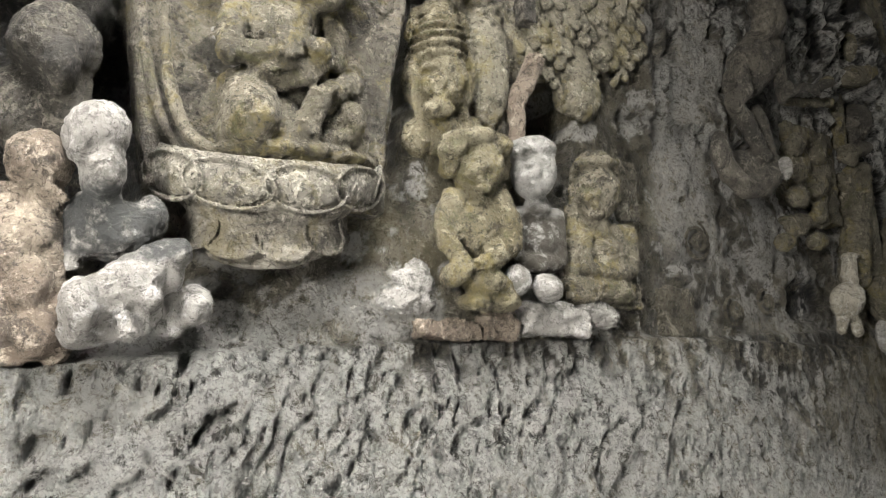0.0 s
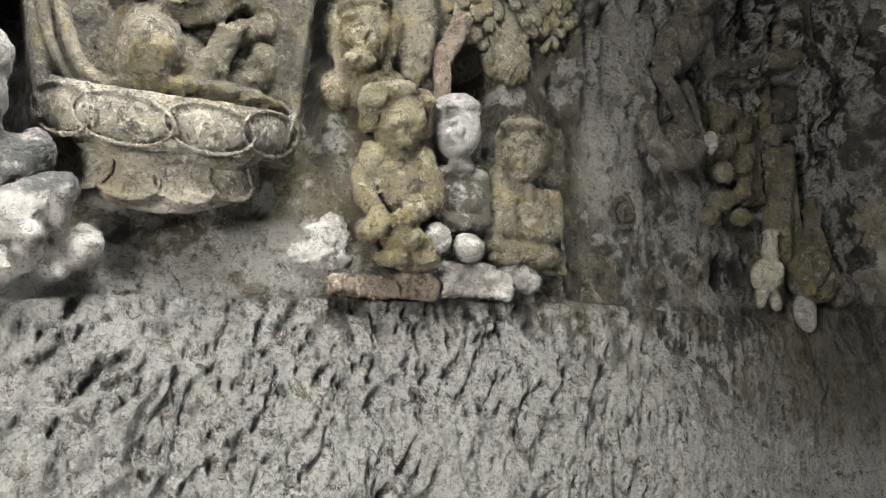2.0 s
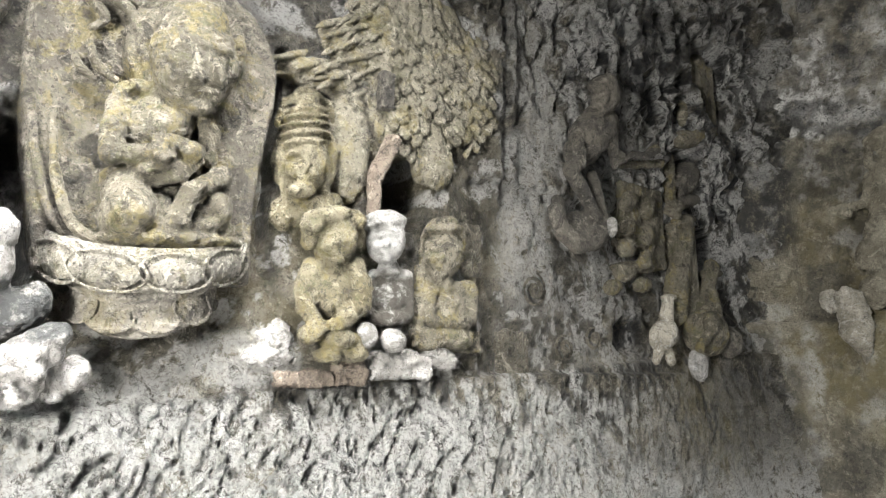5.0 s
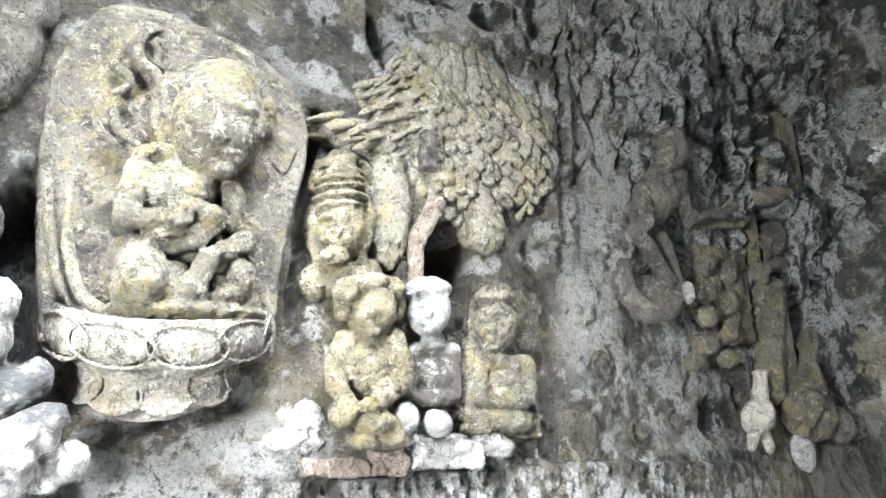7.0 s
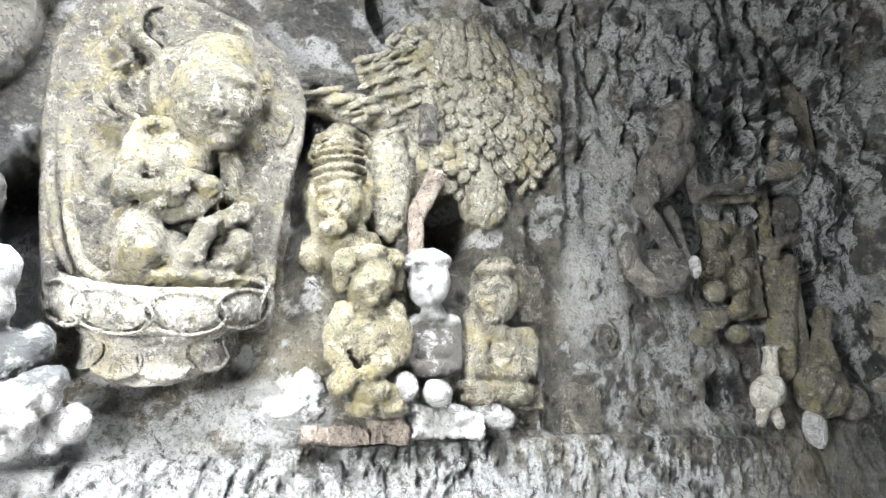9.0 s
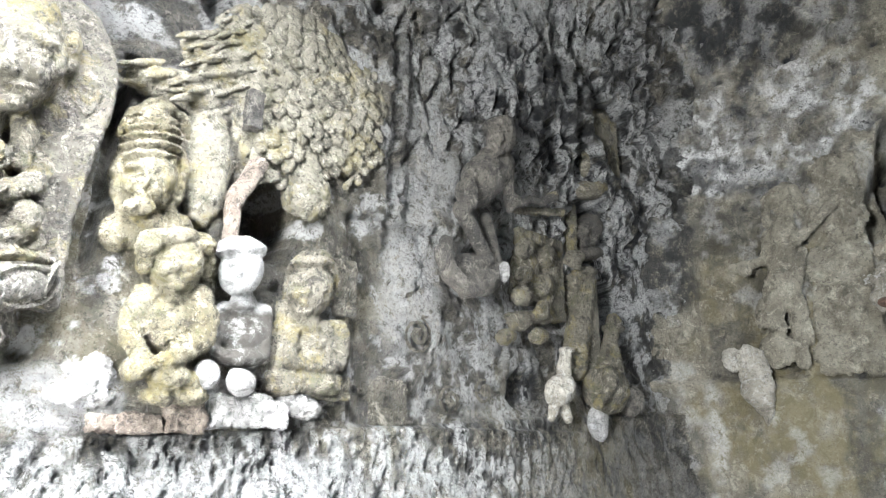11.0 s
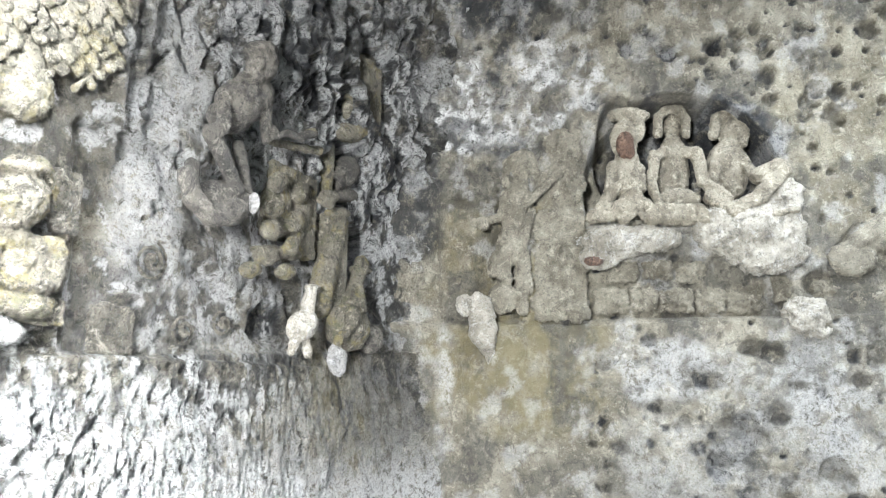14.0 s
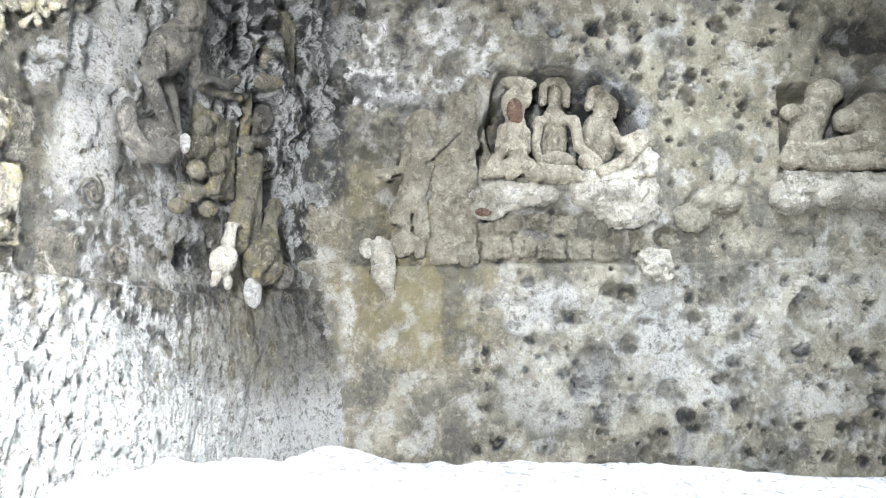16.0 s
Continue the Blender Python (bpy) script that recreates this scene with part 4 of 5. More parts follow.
carve_parts("base_block", "brown-grey worn base block under the seated figure", "block", M_BROWN, [
    ("slab", [
        ("b", 1.553, 1.173, -0.01, 0.164, 0.04, 0.08)]),
    ("step", [
        ("b", 1.817, 1.221, -0.01, 0.096, 0.087, 0.08)])], 0.012, 0.018)
carve("plain_stone", "flat upright plain stone beside the small figures", "stone", M_WALL, [
    ("b", 2.713, 1.985, 0, 0.08, 0.177, 0.05), ("e", 2.685, 1.977, 0.03, 0.075, 0.155, 0.03, -5.362)], 0.012, 0.01)
carve("stone_chip", "dark grey upright stone chip wedged in the carved crown", "stone", M_DARK, [
    ("b", 2.0, 2.87, 0.09, 0.045, 0.11, 0.04), ("e", 1.985, 2.92, 0.1, 0.045, 0.07, 0.04, 10)], 0.01, 0.012)
carve("stone", "round white limewashed stone on the ledge beside the seated figure", "stone", M_PALE, [
    ("e", 1.385, 1.38, -0.01, 0.105, 0.1, 0.07, 0), ("e", 1.36, 1.29, -0.01, 0.15, 0.07, 0.06, 0)], 0.012, 0.016)
carve("scroll_block", "low carved stone block framing a spiral scroll", "block", M_WALL, [
    ("b", 3.095, 1.337, -0.05, 0.137, 0.138, 0.07)], 0.012, 0.012)
carve("kneeling_figure", "dark kneeling relief figure with a turned head", "statue", M_DARK, [
    ("e", 3.892, 3.284, 0.26, 0.116, 0.182, 0.1, -30.546), ("e", 3.821, 3.276, 0.31, 0.09, 0.015, 0.045, 15.167), ("e", 3.786, 3.215, 0.332, 0.02, 0.043, 0.04, -16.106),
    ("e", 3.769, 3.206, 0.3, 0.035, 0.052, 0.04, -44.961), ("e", 3.879, 3.233, 0.3, 0.054, 0.035, 0.04, 44.192), ("e", 3.795, 3.167, 0.318, 0.043, 0.01, 0.025, 15.26),
    ("e", 3.797, 3.152, 0.314, 0.038, 0.009, 0.025, 15.078), ("e", 3.81, 3.13, 0.3, 0.047, 0.026, 0.04, 24.279), ("e", 3.781, 3.241, 0.304, 0.03, 0.009, 0.022, 16.677),
    ("e", 3.868, 3.263, 0.304, 0.03, 0.009, 0.022, 16.664), ("e", 3.872, 3.385, 0.26, 0.155, 0.067, 0.1, 20.98), ("e", 3.862, 3.162, 0.2, 0.142, 0.081, 0.1, 25.661),
    ("e", 3.802, 2.984, 0.18, 0.245, 0.161, 0.13, 32.705), ("e", 3.927, 3.054, 0.18, 0.128, 0.196, 0.12, -29.753), ("e", 3.738, 2.85, 0.14, 0.205, 0.118, 0.1, 22.074),
    ("c", 3.603, 2.906, 0.22, 0.062, 3.586, 2.696, 0.24, 0.051), ("c", 3.995, 3.076, 0.22, 0.057, 3.99, 2.868, 0.24, 0.045), ("c", 3.99, 2.868, 0.24, 0.045, 4.169, 2.861, 0.2, 0.042),
    ("c", 3.55, 2.656, 0.18, 0.069, 3.698, 2.484, 0.18, 0.06), ("c", 3.698, 2.484, 0.18, 0.06, 3.82, 2.341, 0.17, 0.056), ("c", 3.836, 2.671, 0.14, 0.054, 3.897, 2.475, 0.15, 0.048),
    ("c", 3.897, 2.475, 0.15, 0.048, 3.951, 2.316, 0.15, 0.043), ("c", 3.397, 2.314, 0.16, 0.074, 3.452, 2.189, 0.16, 0.074), ("c", 3.452, 2.189, 0.16, 0.074, 3.596, 2.117, 0.16, 0.075),
    ("c", 3.596, 2.117, 0.16, 0.075, 3.793, 2.155, 0.16, 0.078), ("c", 3.793, 2.155, 0.16, 0.078, 3.932, 2.272, 0.16, 0.081), ("e", 3.703, 2.263, 0.1, 0.224, 0.128, 0.07, 15.058),
    ("e", 3.785, 2.195, 0.2, 0.095, 0.07, 0.07, 31.642), ("c", 3.46, 2.416, 0.12, 0.054, 3.455, 2.283, 0.12, 0.062)], 0.012, 0.008)
carve("stone_chip", "white limewashed chip of stone on the relief", "stone", M_PALE, [
    ("e", 3.914, 2.266, 0.24, 0.029, 0.08, 0.05, 0)], 0.01, 0.005)
carve("carved_branch", "thin dark carved stone branch above the pillar", "branch", M_DARK, [
    ("c", 4.042, 2.788, 0.2, 0.03, 4.23, 2.895, 0.24, 0.03), ("c", 4.23, 2.895, 0.24, 0.035, 4.393, 2.911, 0.24, 0.035), ("c", 4.393, 2.911, 0.24, 0.04, 4.558, 3.038, 0.24, 0.027),
    ("c", 3.979, 2.896, 0.22, 0.034, 4.037, 2.774, 0.2, 0.034), ("e", 4.467, 2.965, 0.27, 0.073, 0.036, 0.05, 20)], 0.01, 0.006)
carve("carved_block", "olive-grey carved block with worn ornament beside the pillar", "block", M_FIG, [
    ("b", 4.47, 2.456, -0.04, 0.138, 0.29, 0.08), ("b", 4.77, 2.41, -0.05, 0.139, 0.343, 0.08), ("e", 4.422, 2.441, 0, 0.147, 0.301, 0.08, -16.392),
    ("e", 4.698, 2.391, 0, 0.129, 0.334, 0.07, -15.073), ("e", 4.314, 2.551, 0.1, 0.117, 0.079, 0.04, 28.56), ("e", 4.288, 2.338, 0.1, 0.112, 0.071, 0.04, 21.101),
    ("e", 4.27, 2.173, 0.1, 0.117, 0.077, 0.05, 21.382), ("e", 4.624, 2.56, 0.08, 0.08, 0.115, 0.04, -42.516), ("e", 4.574, 2.316, 0.08, 0.079, 0.11, 0.04, -43.826),
    ("e", 4.531, 2.102, 0.08, 0.101, 0.074, 0.04, 36.142), ("e", 4.274, 1.98, 0.06, 0.137, 0.07, 0.05, 10.832), ("e", 4.121, 1.851, 0.06, 0.119, 0.06, 0.05, 9.437),
    ("e", 4.504, 1.9, 0.06, 0.117, 0.063, 0.05, 11.293), ("e", 4.46, 2.043, 0.02, 0.321, 0.057, 0.05, 5.828), ("c", 4.203, 2.834, 0.1, 0.032, 4.804, 2.969, 0.1, 0.041),
    ("b", 5.057, 2.863, -0.03, 0.038, 0.274, 0.08)], 0.012, 0.012)
carve_parts("pillar", "tall carved stone pillar with a broken square upper block", "pillar", M_FIG, [
    ("shaft", [
        ("c", 5.192, 2.47, 0.03, 0.118, 4.977, 1.71, 0.03, 0.129), ("b", 5.148, 2.077, 0, 0.155, 0.416, 0.08), ("e", 5.161, 2.528, 0.06, 0.17, 0.054, 0.07, 10.348)]),
    ("upper_block", [
        ("b", 5.447, 3.729, 0.05, 0.214, 0.343, 0.12), ("e", 5.293, 3.317, 0.08, 0.255, 0.097, 0.12, 16.98), ("e", 5.506, 4.077, 0.04, 0.22, 0.118, 0.1, 32.247),
        ("e", 5.298, 3.585, 0.12, 0.157, 0.261, 0.07, -39.255)]),
    ("capital", [
        ("e", 4.905, 2.587, 0.14, 0.134, 0.061, 0.06, 14.474), ("c", 4.806, 2.545, 0.14, 0.045, 4.941, 2.529, 0.14, 0.051)])], 0.013, 0.01)
carve("small_bust", "small dark head looking out of a square hole", "bust", M_DARK, [
    ("e", 5.341, 2.958, -0.02, 0.223, 0.145, 0.12, 37.997), ("e", 5.235, 2.952, 0.05, 0.127, 0.016, 0.045, 10.478), ("e", 5.187, 2.892, 0.072, 0.028, 0.048, 0.04, -28.154),
    ("e", 5.156, 2.876, 0.04, 0.068, 0.041, 0.04, 25.745), ("e", 5.314, 2.903, 0.04, 0.07, 0.041, 0.04, 25.385), ("e", 5.195, 2.837, 0.058, 0.061, 0.011, 0.025, 10.323),
    ("e", 5.197, 2.82, 0.054, 0.053, 0.01, 0.025, 10.183), ("e", 5.211, 2.794, 0.04, 0.066, 0.028, 0.04, 14.914), ("e", 5.175, 2.914, 0.044, 0.042, 0.01, 0.022, 11.285),
    ("e", 5.3, 2.936, 0.044, 0.043, 0.01, 0.022, 11.281), ("e", 5.352, 2.757, -0.05, 0.244, 0.076, 0.1, 11.328)], 0.011, 0.006)
carve_parts("small_pillar", "short broken pillar with a flared foot", "pillar", M_FIG, [
    ("shaft", [
        ("c", 5.555, 2.139, 0.06, 0.084, 5.437, 1.947, 0.08, 0.076), ("c", 5.437, 1.947, 0.08, 0.076, 5.373, 1.734, 0.1, 0.147), ("e", 5.539, 2.083, 0.06, 0.176, 0.045, 0.06, 6.508)]),
    ("foot", [
        ("e", 5.279, 1.687, 0.14, 0.237, 0.037, 0.08, 3.381)])], 0.012, 0.008)
carve_parts("urn", "slim pale stone urn on the ledge", "urn", M_CREAM, [
    ("body", [
        ("e", 4.661, 1.499, 0.12, 0.181, 0.12, 0.08, 22.924)]),
    ("neck", [
        ("c", 4.716, 1.649, 0.12, 0.071, 4.755, 1.79, 0.12, 0.052), ("e", 4.767, 1.811, 0.12, 0.088, 0.024, 0.05, 5.223)]),
    ("foot", [
        ("c", 4.689, 1.397, 0.12, 0.049, 4.741, 1.296, 0.12, 0.044), ("c", 4.593, 1.395, 0.12, 0.049, 4.541, 1.301, 0.12, 0.038)]),
    ("spout", [
        ("e", 4.682, 1.52, 0.17, 0.064, 0.085, 0.05, -40.144)])], 0.009, 0.005)
carve("boulder", "broken round dark stone with a cracked face", "rock", M_FIG, [
    ("e", 5.248, 1.539, 0.14, 0.244, 0.203, 0.16, 0), ("c", 4.947, 1.405, 0.26, 0.046, 5.253, 1.662, 0.26, 0.036), ("e", 5.116, 1.6, 0.27, 0.097, 0.112, 0.06, -30)], 0.012, 0.012, "round stones by the corner")
carve("boulder", "smaller round dark stone leaning on the broken one", "rock", M_DARK, [
    ("e", 5.571, 1.464, 0.16, 0.124, 0.136, 0.12, 0)], 0.012, 0.008, "round stones by the corner")
carve("stone", "pale flat stone stuck below the ledge", "stone", M_PALE, [
    ("e", 5.169, 1.283, 0.1, 0.126, 0.139, 0.06, -10), ("e", 5.19, 1.22, 0.1, 0.088, 0.096, 0.05, 0)], 0.011, 0.008)
carve("standing_figure", "slender worn standing relief figure in a shallow niche", "statue", M_EAST, [
    ("e", 7.644, 3.259, -0.02, 0.113, 0.191, 0.12, -1.321), ("e", 7.658, 3.273, 0.05, 0.074, 0.019, 0.045, -3.534), ("e", 7.656, 3.212, 0.072, 0.019, 0.049, 0.04, -1.838),
    ("e", 7.608, 3.203, 0.04, 0.038, 0.051, 0.04, -0.274), ("e", 7.702, 3.198, 0.04, 0.038, 0.051, 0.04, -0.63), ("e", 7.654, 3.148, 0.058, 0.036, 0.013, 0.025, -3.437),
    ("e", 7.653, 3.128, 0.054, 0.031, 0.011, 0.025, -3.393), ("e", 7.651, 3.095, 0.04, 0.038, 0.034, 0.04, -7.119), ("e", 7.62, 3.243, 0.044, 0.025, 0.011, 0.022, -3.752),
    ("e", 7.694, 3.238, 0.044, 0.025, 0.011, 0.022, -3.723), ("c", 7.47, 3.063, 0.03, 0.04, 7.488, 3.299, 0.03, 0.041), ("c", 7.488, 3.299, 0.03, 0.041, 7.593, 3.376, 0.03, 0.041),
    ("c", 7.593, 3.376, 0.03, 0.041, 7.745, 3.355, 0.03, 0.04), ("c", 7.745, 3.355, 0.03, 0.04, 7.788, 3.163, 0.03, 0.04), ("c", 7.628, 3.087, 0.02, 0.075, 7.601, 2.939, 0.03, 0.125),
    ("c", 7.6, 2.91, 0.03, 0.125, 7.52, 2.542, 0.02, 0.101), ("e", 7.554, 2.705, 0.05, 0.111, 0.229, 0.05, -1.741), ("c", 7.687, 2.837, 0.07, 0.051, 7.95, 3.083, 0.07, 0.045),
    ("c", 7.95, 3.083, 0.07, 0.045, 7.985, 3.127, 0.07, 0.051), ("c", 7.477, 2.946, 0.03, 0.052, 7.425, 2.716, 0.03, 0.051), ("c", 7.425, 2.704, 0.03, 0.045, 7.152, 2.673, 0.02, 0.046),
    ("e", 7.247, 2.631, 0.08, 0.062, 0.052, 0.05, -4.78), ("c", 7.507, 2.486, 0.02, 0.124, 7.409, 2.206, 0.02, 0.1), ("c", 7.409, 2.206, 0.02, 0.095, 7.45, 2.095, 0.01, 0.078),
    ("e", 7.421, 1.902, 0, 0.154, 0.155, 0.07, -26.841), ("c", 7.613, 2.372, 0, 0.067, 7.614, 1.788, 0, 0.06), ("e", 7.374, 2.258, 0.05, 0.078, 0.168, 0.05, -21.231),
    ("c", 7.722, 2.768, 0, 0.051, 7.637, 2.428, 0, 0.05), ("c", 7.652, 2.375, -0.02, 0.045, 7.692, 1.982, -0.02, 0.044)], 0.016, 0.013)
carve("leaf_shaped_stone", "pale pointed leaf-shaped stone projecting from the wall", "stone", M_CREAM, [
    ("e", 7.222, 1.744, 0.12, 0.13, 0.195, 0.1, -1.69), ("e", 7.235, 1.593, 0.12, 0.141, 0.161, 0.1, -3.288), ("c", 7.254, 1.512, 0.12, 0.118, 7.29, 1.355, 0.08, 0.048),
    ("c", 7.29, 1.355, 0.08, 0.043, 7.276, 1.276, 0.06, 0.021), ("e", 7.047, 1.85, 0.04, 0.1, 0.111, 0.06, -0.673), ("e", 7.178, 1.862, 0.14, 0.087, 0.098, 0.06, -1.551)], 0.016, 0.018)
carve("rounded_panel", "raised rounded panel of plain stone beside the niche", "panel", M_EAST, [
    ("b", 7.993, 2.246, -0.1, 0.252, 0.555, 0.1), ("e", 7.996, 2.319, -0.08, 0.262, 0.621, 0.11, -2.813), ("e", 8.031, 3.346, -0.03, 0.246, 0.309, 0.1, -1.096),
    ("e", 8.03, 3.058, -0.05, 0.256, 0.234, 0.1, -5.389), ("e", 8.003, 3.486, 0, 0.2, 0.204, 0.08, 32.664), ("e", 7.93, 1.866, -0.02, 0.247, 0.164, 0.06, -0.283),
    ("e", 8.137, 1.75, 0, 0.095, 0.108, 0.06, -9.032)], 0.018, 0.03)
carve("small_figure", "small seated figure with a reddish broken face", "statue", M_EAST2, [
    ("e", 8.669, 3.499, -0.04, 0.141, 0.201, 0.1, -3.407), ("e", 8.735, 3.767, -0.08, 0.22, 0.084, 0.08, -4.317), ("e", 8.815, 3.604, -0.06, 0.076, 0.142, 0.08, -3.759),
    ("c", 8.686, 3.287, -0.06, 0.124, 8.674, 3.026, -0.06, 0.167), ("c", 8.543, 3.213, -0.04, 0.062, 8.492, 2.937, -0.02, 0.061), ("c", 8.8, 3.186, -0.04, 0.056, 8.805, 2.978, -0.02, 0.055),
    ("c", 8.32, 2.679, 0.06, 0.077, 8.5, 2.699, 0.08, 0.076), ("c", 8.489, 2.689, 0.08, 0.076, 8.729, 2.884, 0.1, 0.076), ("c", 8.601, 2.639, 0.08, 0.059, 8.796, 2.791, 0.1, 0.064),
    ("c", 8.796, 2.791, 0.1, 0.064, 8.889, 2.715, 0.1, 0.053), ("e", 8.887, 2.648, 0.08, 0.134, 0.077, 0.08, -1.852), ("c", 8.401, 2.754, 0.04, 0.071, 8.55, 2.979, 0.02, 0.061)], 0.015, 0.011, "figures of the arched niche")
carve("face_fragment", "red-brown broken face fragment", "fragment", M_RUST, [
    ("e", 8.667, 3.425, 0.03, 0.091, 0.163, 0.045, -3.577), ("e", 8.713, 3.334, 0.05, 0.048, 0.081, 0.03, -3.764)], 0.012, 0.008)
carve("niche_figure", "pale-limbed seated figure with a hollow worn face in the arched niche", "statue", M_EAST2, [
    ("e", 9.155, 3.174, -0.24, 0.173, 0.342, 0.12, -4.715), ("c", 9.031, 3.593, -0.16, 0.051, 9.044, 3.778, -0.16, 0.052), ("c", 9.044, 3.778, -0.16, 0.052, 9.137, 3.85, -0.16, 0.052),
    ("c", 9.137, 3.85, -0.16, 0.052, 9.257, 3.841, -0.16, 0.051), ("c", 9.257, 3.841, -0.16, 0.051, 9.313, 3.729, -0.16, 0.051), ("c", 9.313, 3.729, -0.16, 0.051, 9.301, 3.574, -0.16, 0.051),
    ("e", 9.209, 3.733, -0.3, 0.1, 0.171, 0.09, -4.478), ("e", 9.199, 3.845, -0.2, 0.131, 0.055, 0.09, -4.31), ("c", 9.182, 3.503, -0.25, 0.103, 9.169, 3.351, -0.24, 0.159),
    ("c", 8.971, 3.343, -0.1, 0.062, 8.912, 3.019, -0.04, 0.055), ("c", 8.912, 3.019, -0.04, 0.055, 8.959, 2.789, 0.02, 0.048), ("c", 9.066, 3.38, -0.14, 0.068, 8.969, 3.313, -0.1, 0.056),
    ("c", 9.376, 3.346, -0.1, 0.072, 9.401, 3.048, -0.04, 0.065), ("c", 9.28, 3.367, -0.14, 0.067, 9.376, 3.335, -0.1, 0.066), ("c", 9.397, 3.023, -0.03, 0.065, 9.587, 2.824, 0.04, 0.068),
    ("c", 8.954, 2.739, 0.06, 0.064, 9.331, 2.721, 0.06, 0.058), ("c", 9.331, 2.721, 0.06, 0.058, 9.368, 2.616, 0.08, 0.063), ("e", 9.17, 2.869, -0.1, 0.22, 0.114, 0.1, -2.311),
    ("e", 9.101, 2.641, 0.03, 0.256, 0.077, 0.09, -2.39)], 0.015, 0.011, "figures of the arched niche")
carve("niche_figure", "seated figure with bent knee on a broken pale pedestal", "statue", M_EAST2, [
    ("e", 9.686, 3.183, -0.22, 0.21, 0.337, 0.13, -6.294), ("c", 9.563, 3.54, -0.15, 0.056, 9.599, 3.715, -0.15, 0.056), ("c", 9.599, 3.715, -0.15, 0.056, 9.705, 3.767, -0.15, 0.056),
    ("c", 9.705, 3.767, -0.15, 0.056, 9.834, 3.734, -0.15, 0.056), ("c", 9.834, 3.734, -0.15, 0.056, 9.873, 3.595, -0.15, 0.055), ("c", 9.873, 3.595, -0.15, 0.055, 9.839, 3.451, -0.15, 0.055),
    ("e", 9.767, 3.609, -0.24, 0.138, 0.202, 0.1, -6.261), ("e", 9.804, 3.553, -0.18, 0.063, 0.165, 0.08, -5.523), ("c", 9.71, 3.391, -0.2, 0.133, 9.687, 3.246, -0.2, 0.188),
    ("c", 9.813, 3.268, -0.12, 0.06, 9.9, 3.021, -0.04, 0.053), ("c", 9.565, 3.283, -0.12, 0.06, 9.485, 3.01, -0.06, 0.059), ("c", 10.105, 3.058, 0.08, 0.083, 9.861, 2.808, 0.12, 0.082),
    ("c", 9.861, 2.808, 0.12, 0.077, 9.613, 2.675, 0.12, 0.077), ("c", 9.918, 3.038, 0.04, 0.094, 10.085, 3.128, 0.04, 0.084), ("c", 9.446, 2.831, 0.04, 0.079, 9.618, 2.68, 0.1, 0.072),
    ("c", 9.657, 2.577, 0.14, 0.036, 10.163, 2.66, 0.14, 0.035)], 0.015, 0.011, "figures of the arched niche")
carve_parts("pedestal", "broken pale lime-crusted pedestal of the arched niche", "pedestal", M_CREAM, [
    ("fragment", [
        ("e", 8.51, 2.431, 0.04, 0.329, 0.169, 0.14, 0), ("e", 8.81, 2.454, 0.03, 0.345, 0.148, 0.12, 0), ("e", 8.37, 2.296, 0.03, 0.197, 0.135, 0.1, 0)]),
    ("fragment", [
        ("e", 9.768, 2.539, 0.05, 0.519, 0.27, 0.16, 0), ("e", 9.912, 2.318, 0.04, 0.381, 0.247, 0.12, 0), ("e", 9.555, 2.489, 0.05, 0.299, 0.209, 0.13, 0)]),
    ("fragment", [
        ("e", 10.079, 2.811, 0.04, 0.212, 0.216, 0.12, 0), ("e", 10.08, 2.426, 0.03, 0.186, 0.238, 0.1, 0)])], 0.02, 0.03)
carve("brick_fragment", "orange-brown broken brick fragment under the pedestal", "fragment", M_RUST, [
    ("e", 8.308, 2.239, 0.1, 0.095, 0.05, 0.06, -5)], 0.014, 0.008)
carve("ledge_block", "pale square broken block on the carved ledge", "block", M_CREAM, [
    ("b", 10.221, 1.751, 0.02, 0.127, 0.08, 0.1), ("e", 10.203, 1.697, 0.03, 0.21, 0.177, 0.11, 0), ("e", 10.253, 1.557, 0, 0.161, 0.131, 0.1, 0)], 0.016, 0.03)
carve("frieze_block", "eroded rounded block of a worn frieze", "block", M_EAST, [
    ("b", 8.471, 1.873, -0.13, 0.157, 0.126, 0.09), ("e", 8.499, 1.891, -0.1, 0.154, 0.128, 0.1, 0)], 0.018, 0.035, "row of eroded frieze blocks")
carve("frieze_block", "eroded rounded block of a worn frieze", "block", M_EAST, [
    ("b", 8.774, 1.898, -0.13, 0.124, 0.116, 0.09), ("e", 8.8, 1.915, -0.1, 0.124, 0.119, 0.1, 0)], 0.018, 0.035, "row of eroded frieze blocks")
carve("frieze_block", "eroded rounded block of a worn frieze", "block", M_EAST, [
    ("b", 9.07, 1.865, -0.13, 0.154, 0.107, 0.09), ("e", 9.096, 1.883, -0.1, 0.158, 0.111, 0.1, 0)], 0.018, 0.035, "row of eroded frieze blocks")
carve("frieze_block", "eroded rounded block of a worn frieze", "block", M_EAST, [
    ("b", 9.394, 1.861, -0.13, 0.132, 0.114, 0.09), ("e", 9.417, 1.879, -0.1, 0.138, 0.121, 0.1, 0)], 0.018, 0.035, "row of eroded frieze blocks")
carve("frieze_block", "eroded rounded block of a worn frieze", "block", M_EAST, [
    ("b", 9.686, 1.858, -0.13, 0.151, 0.123, 0.09), ("e", 9.708, 1.875, -0.1, 0.163, 0.132, 0.1, 0)], 0.018, 0.035, "row of eroded frieze blocks")
carve("frieze_block", "eroded rounded block of a worn frieze", "block", M_EAST, [
    ("b", 8.592, 2.154, -0.13, 0.136, 0.1, 0.09), ("e", 8.619, 2.17, -0.1, 0.135, 0.101, 0.1, 0)], 0.018, 0.035, "row of eroded frieze blocks")
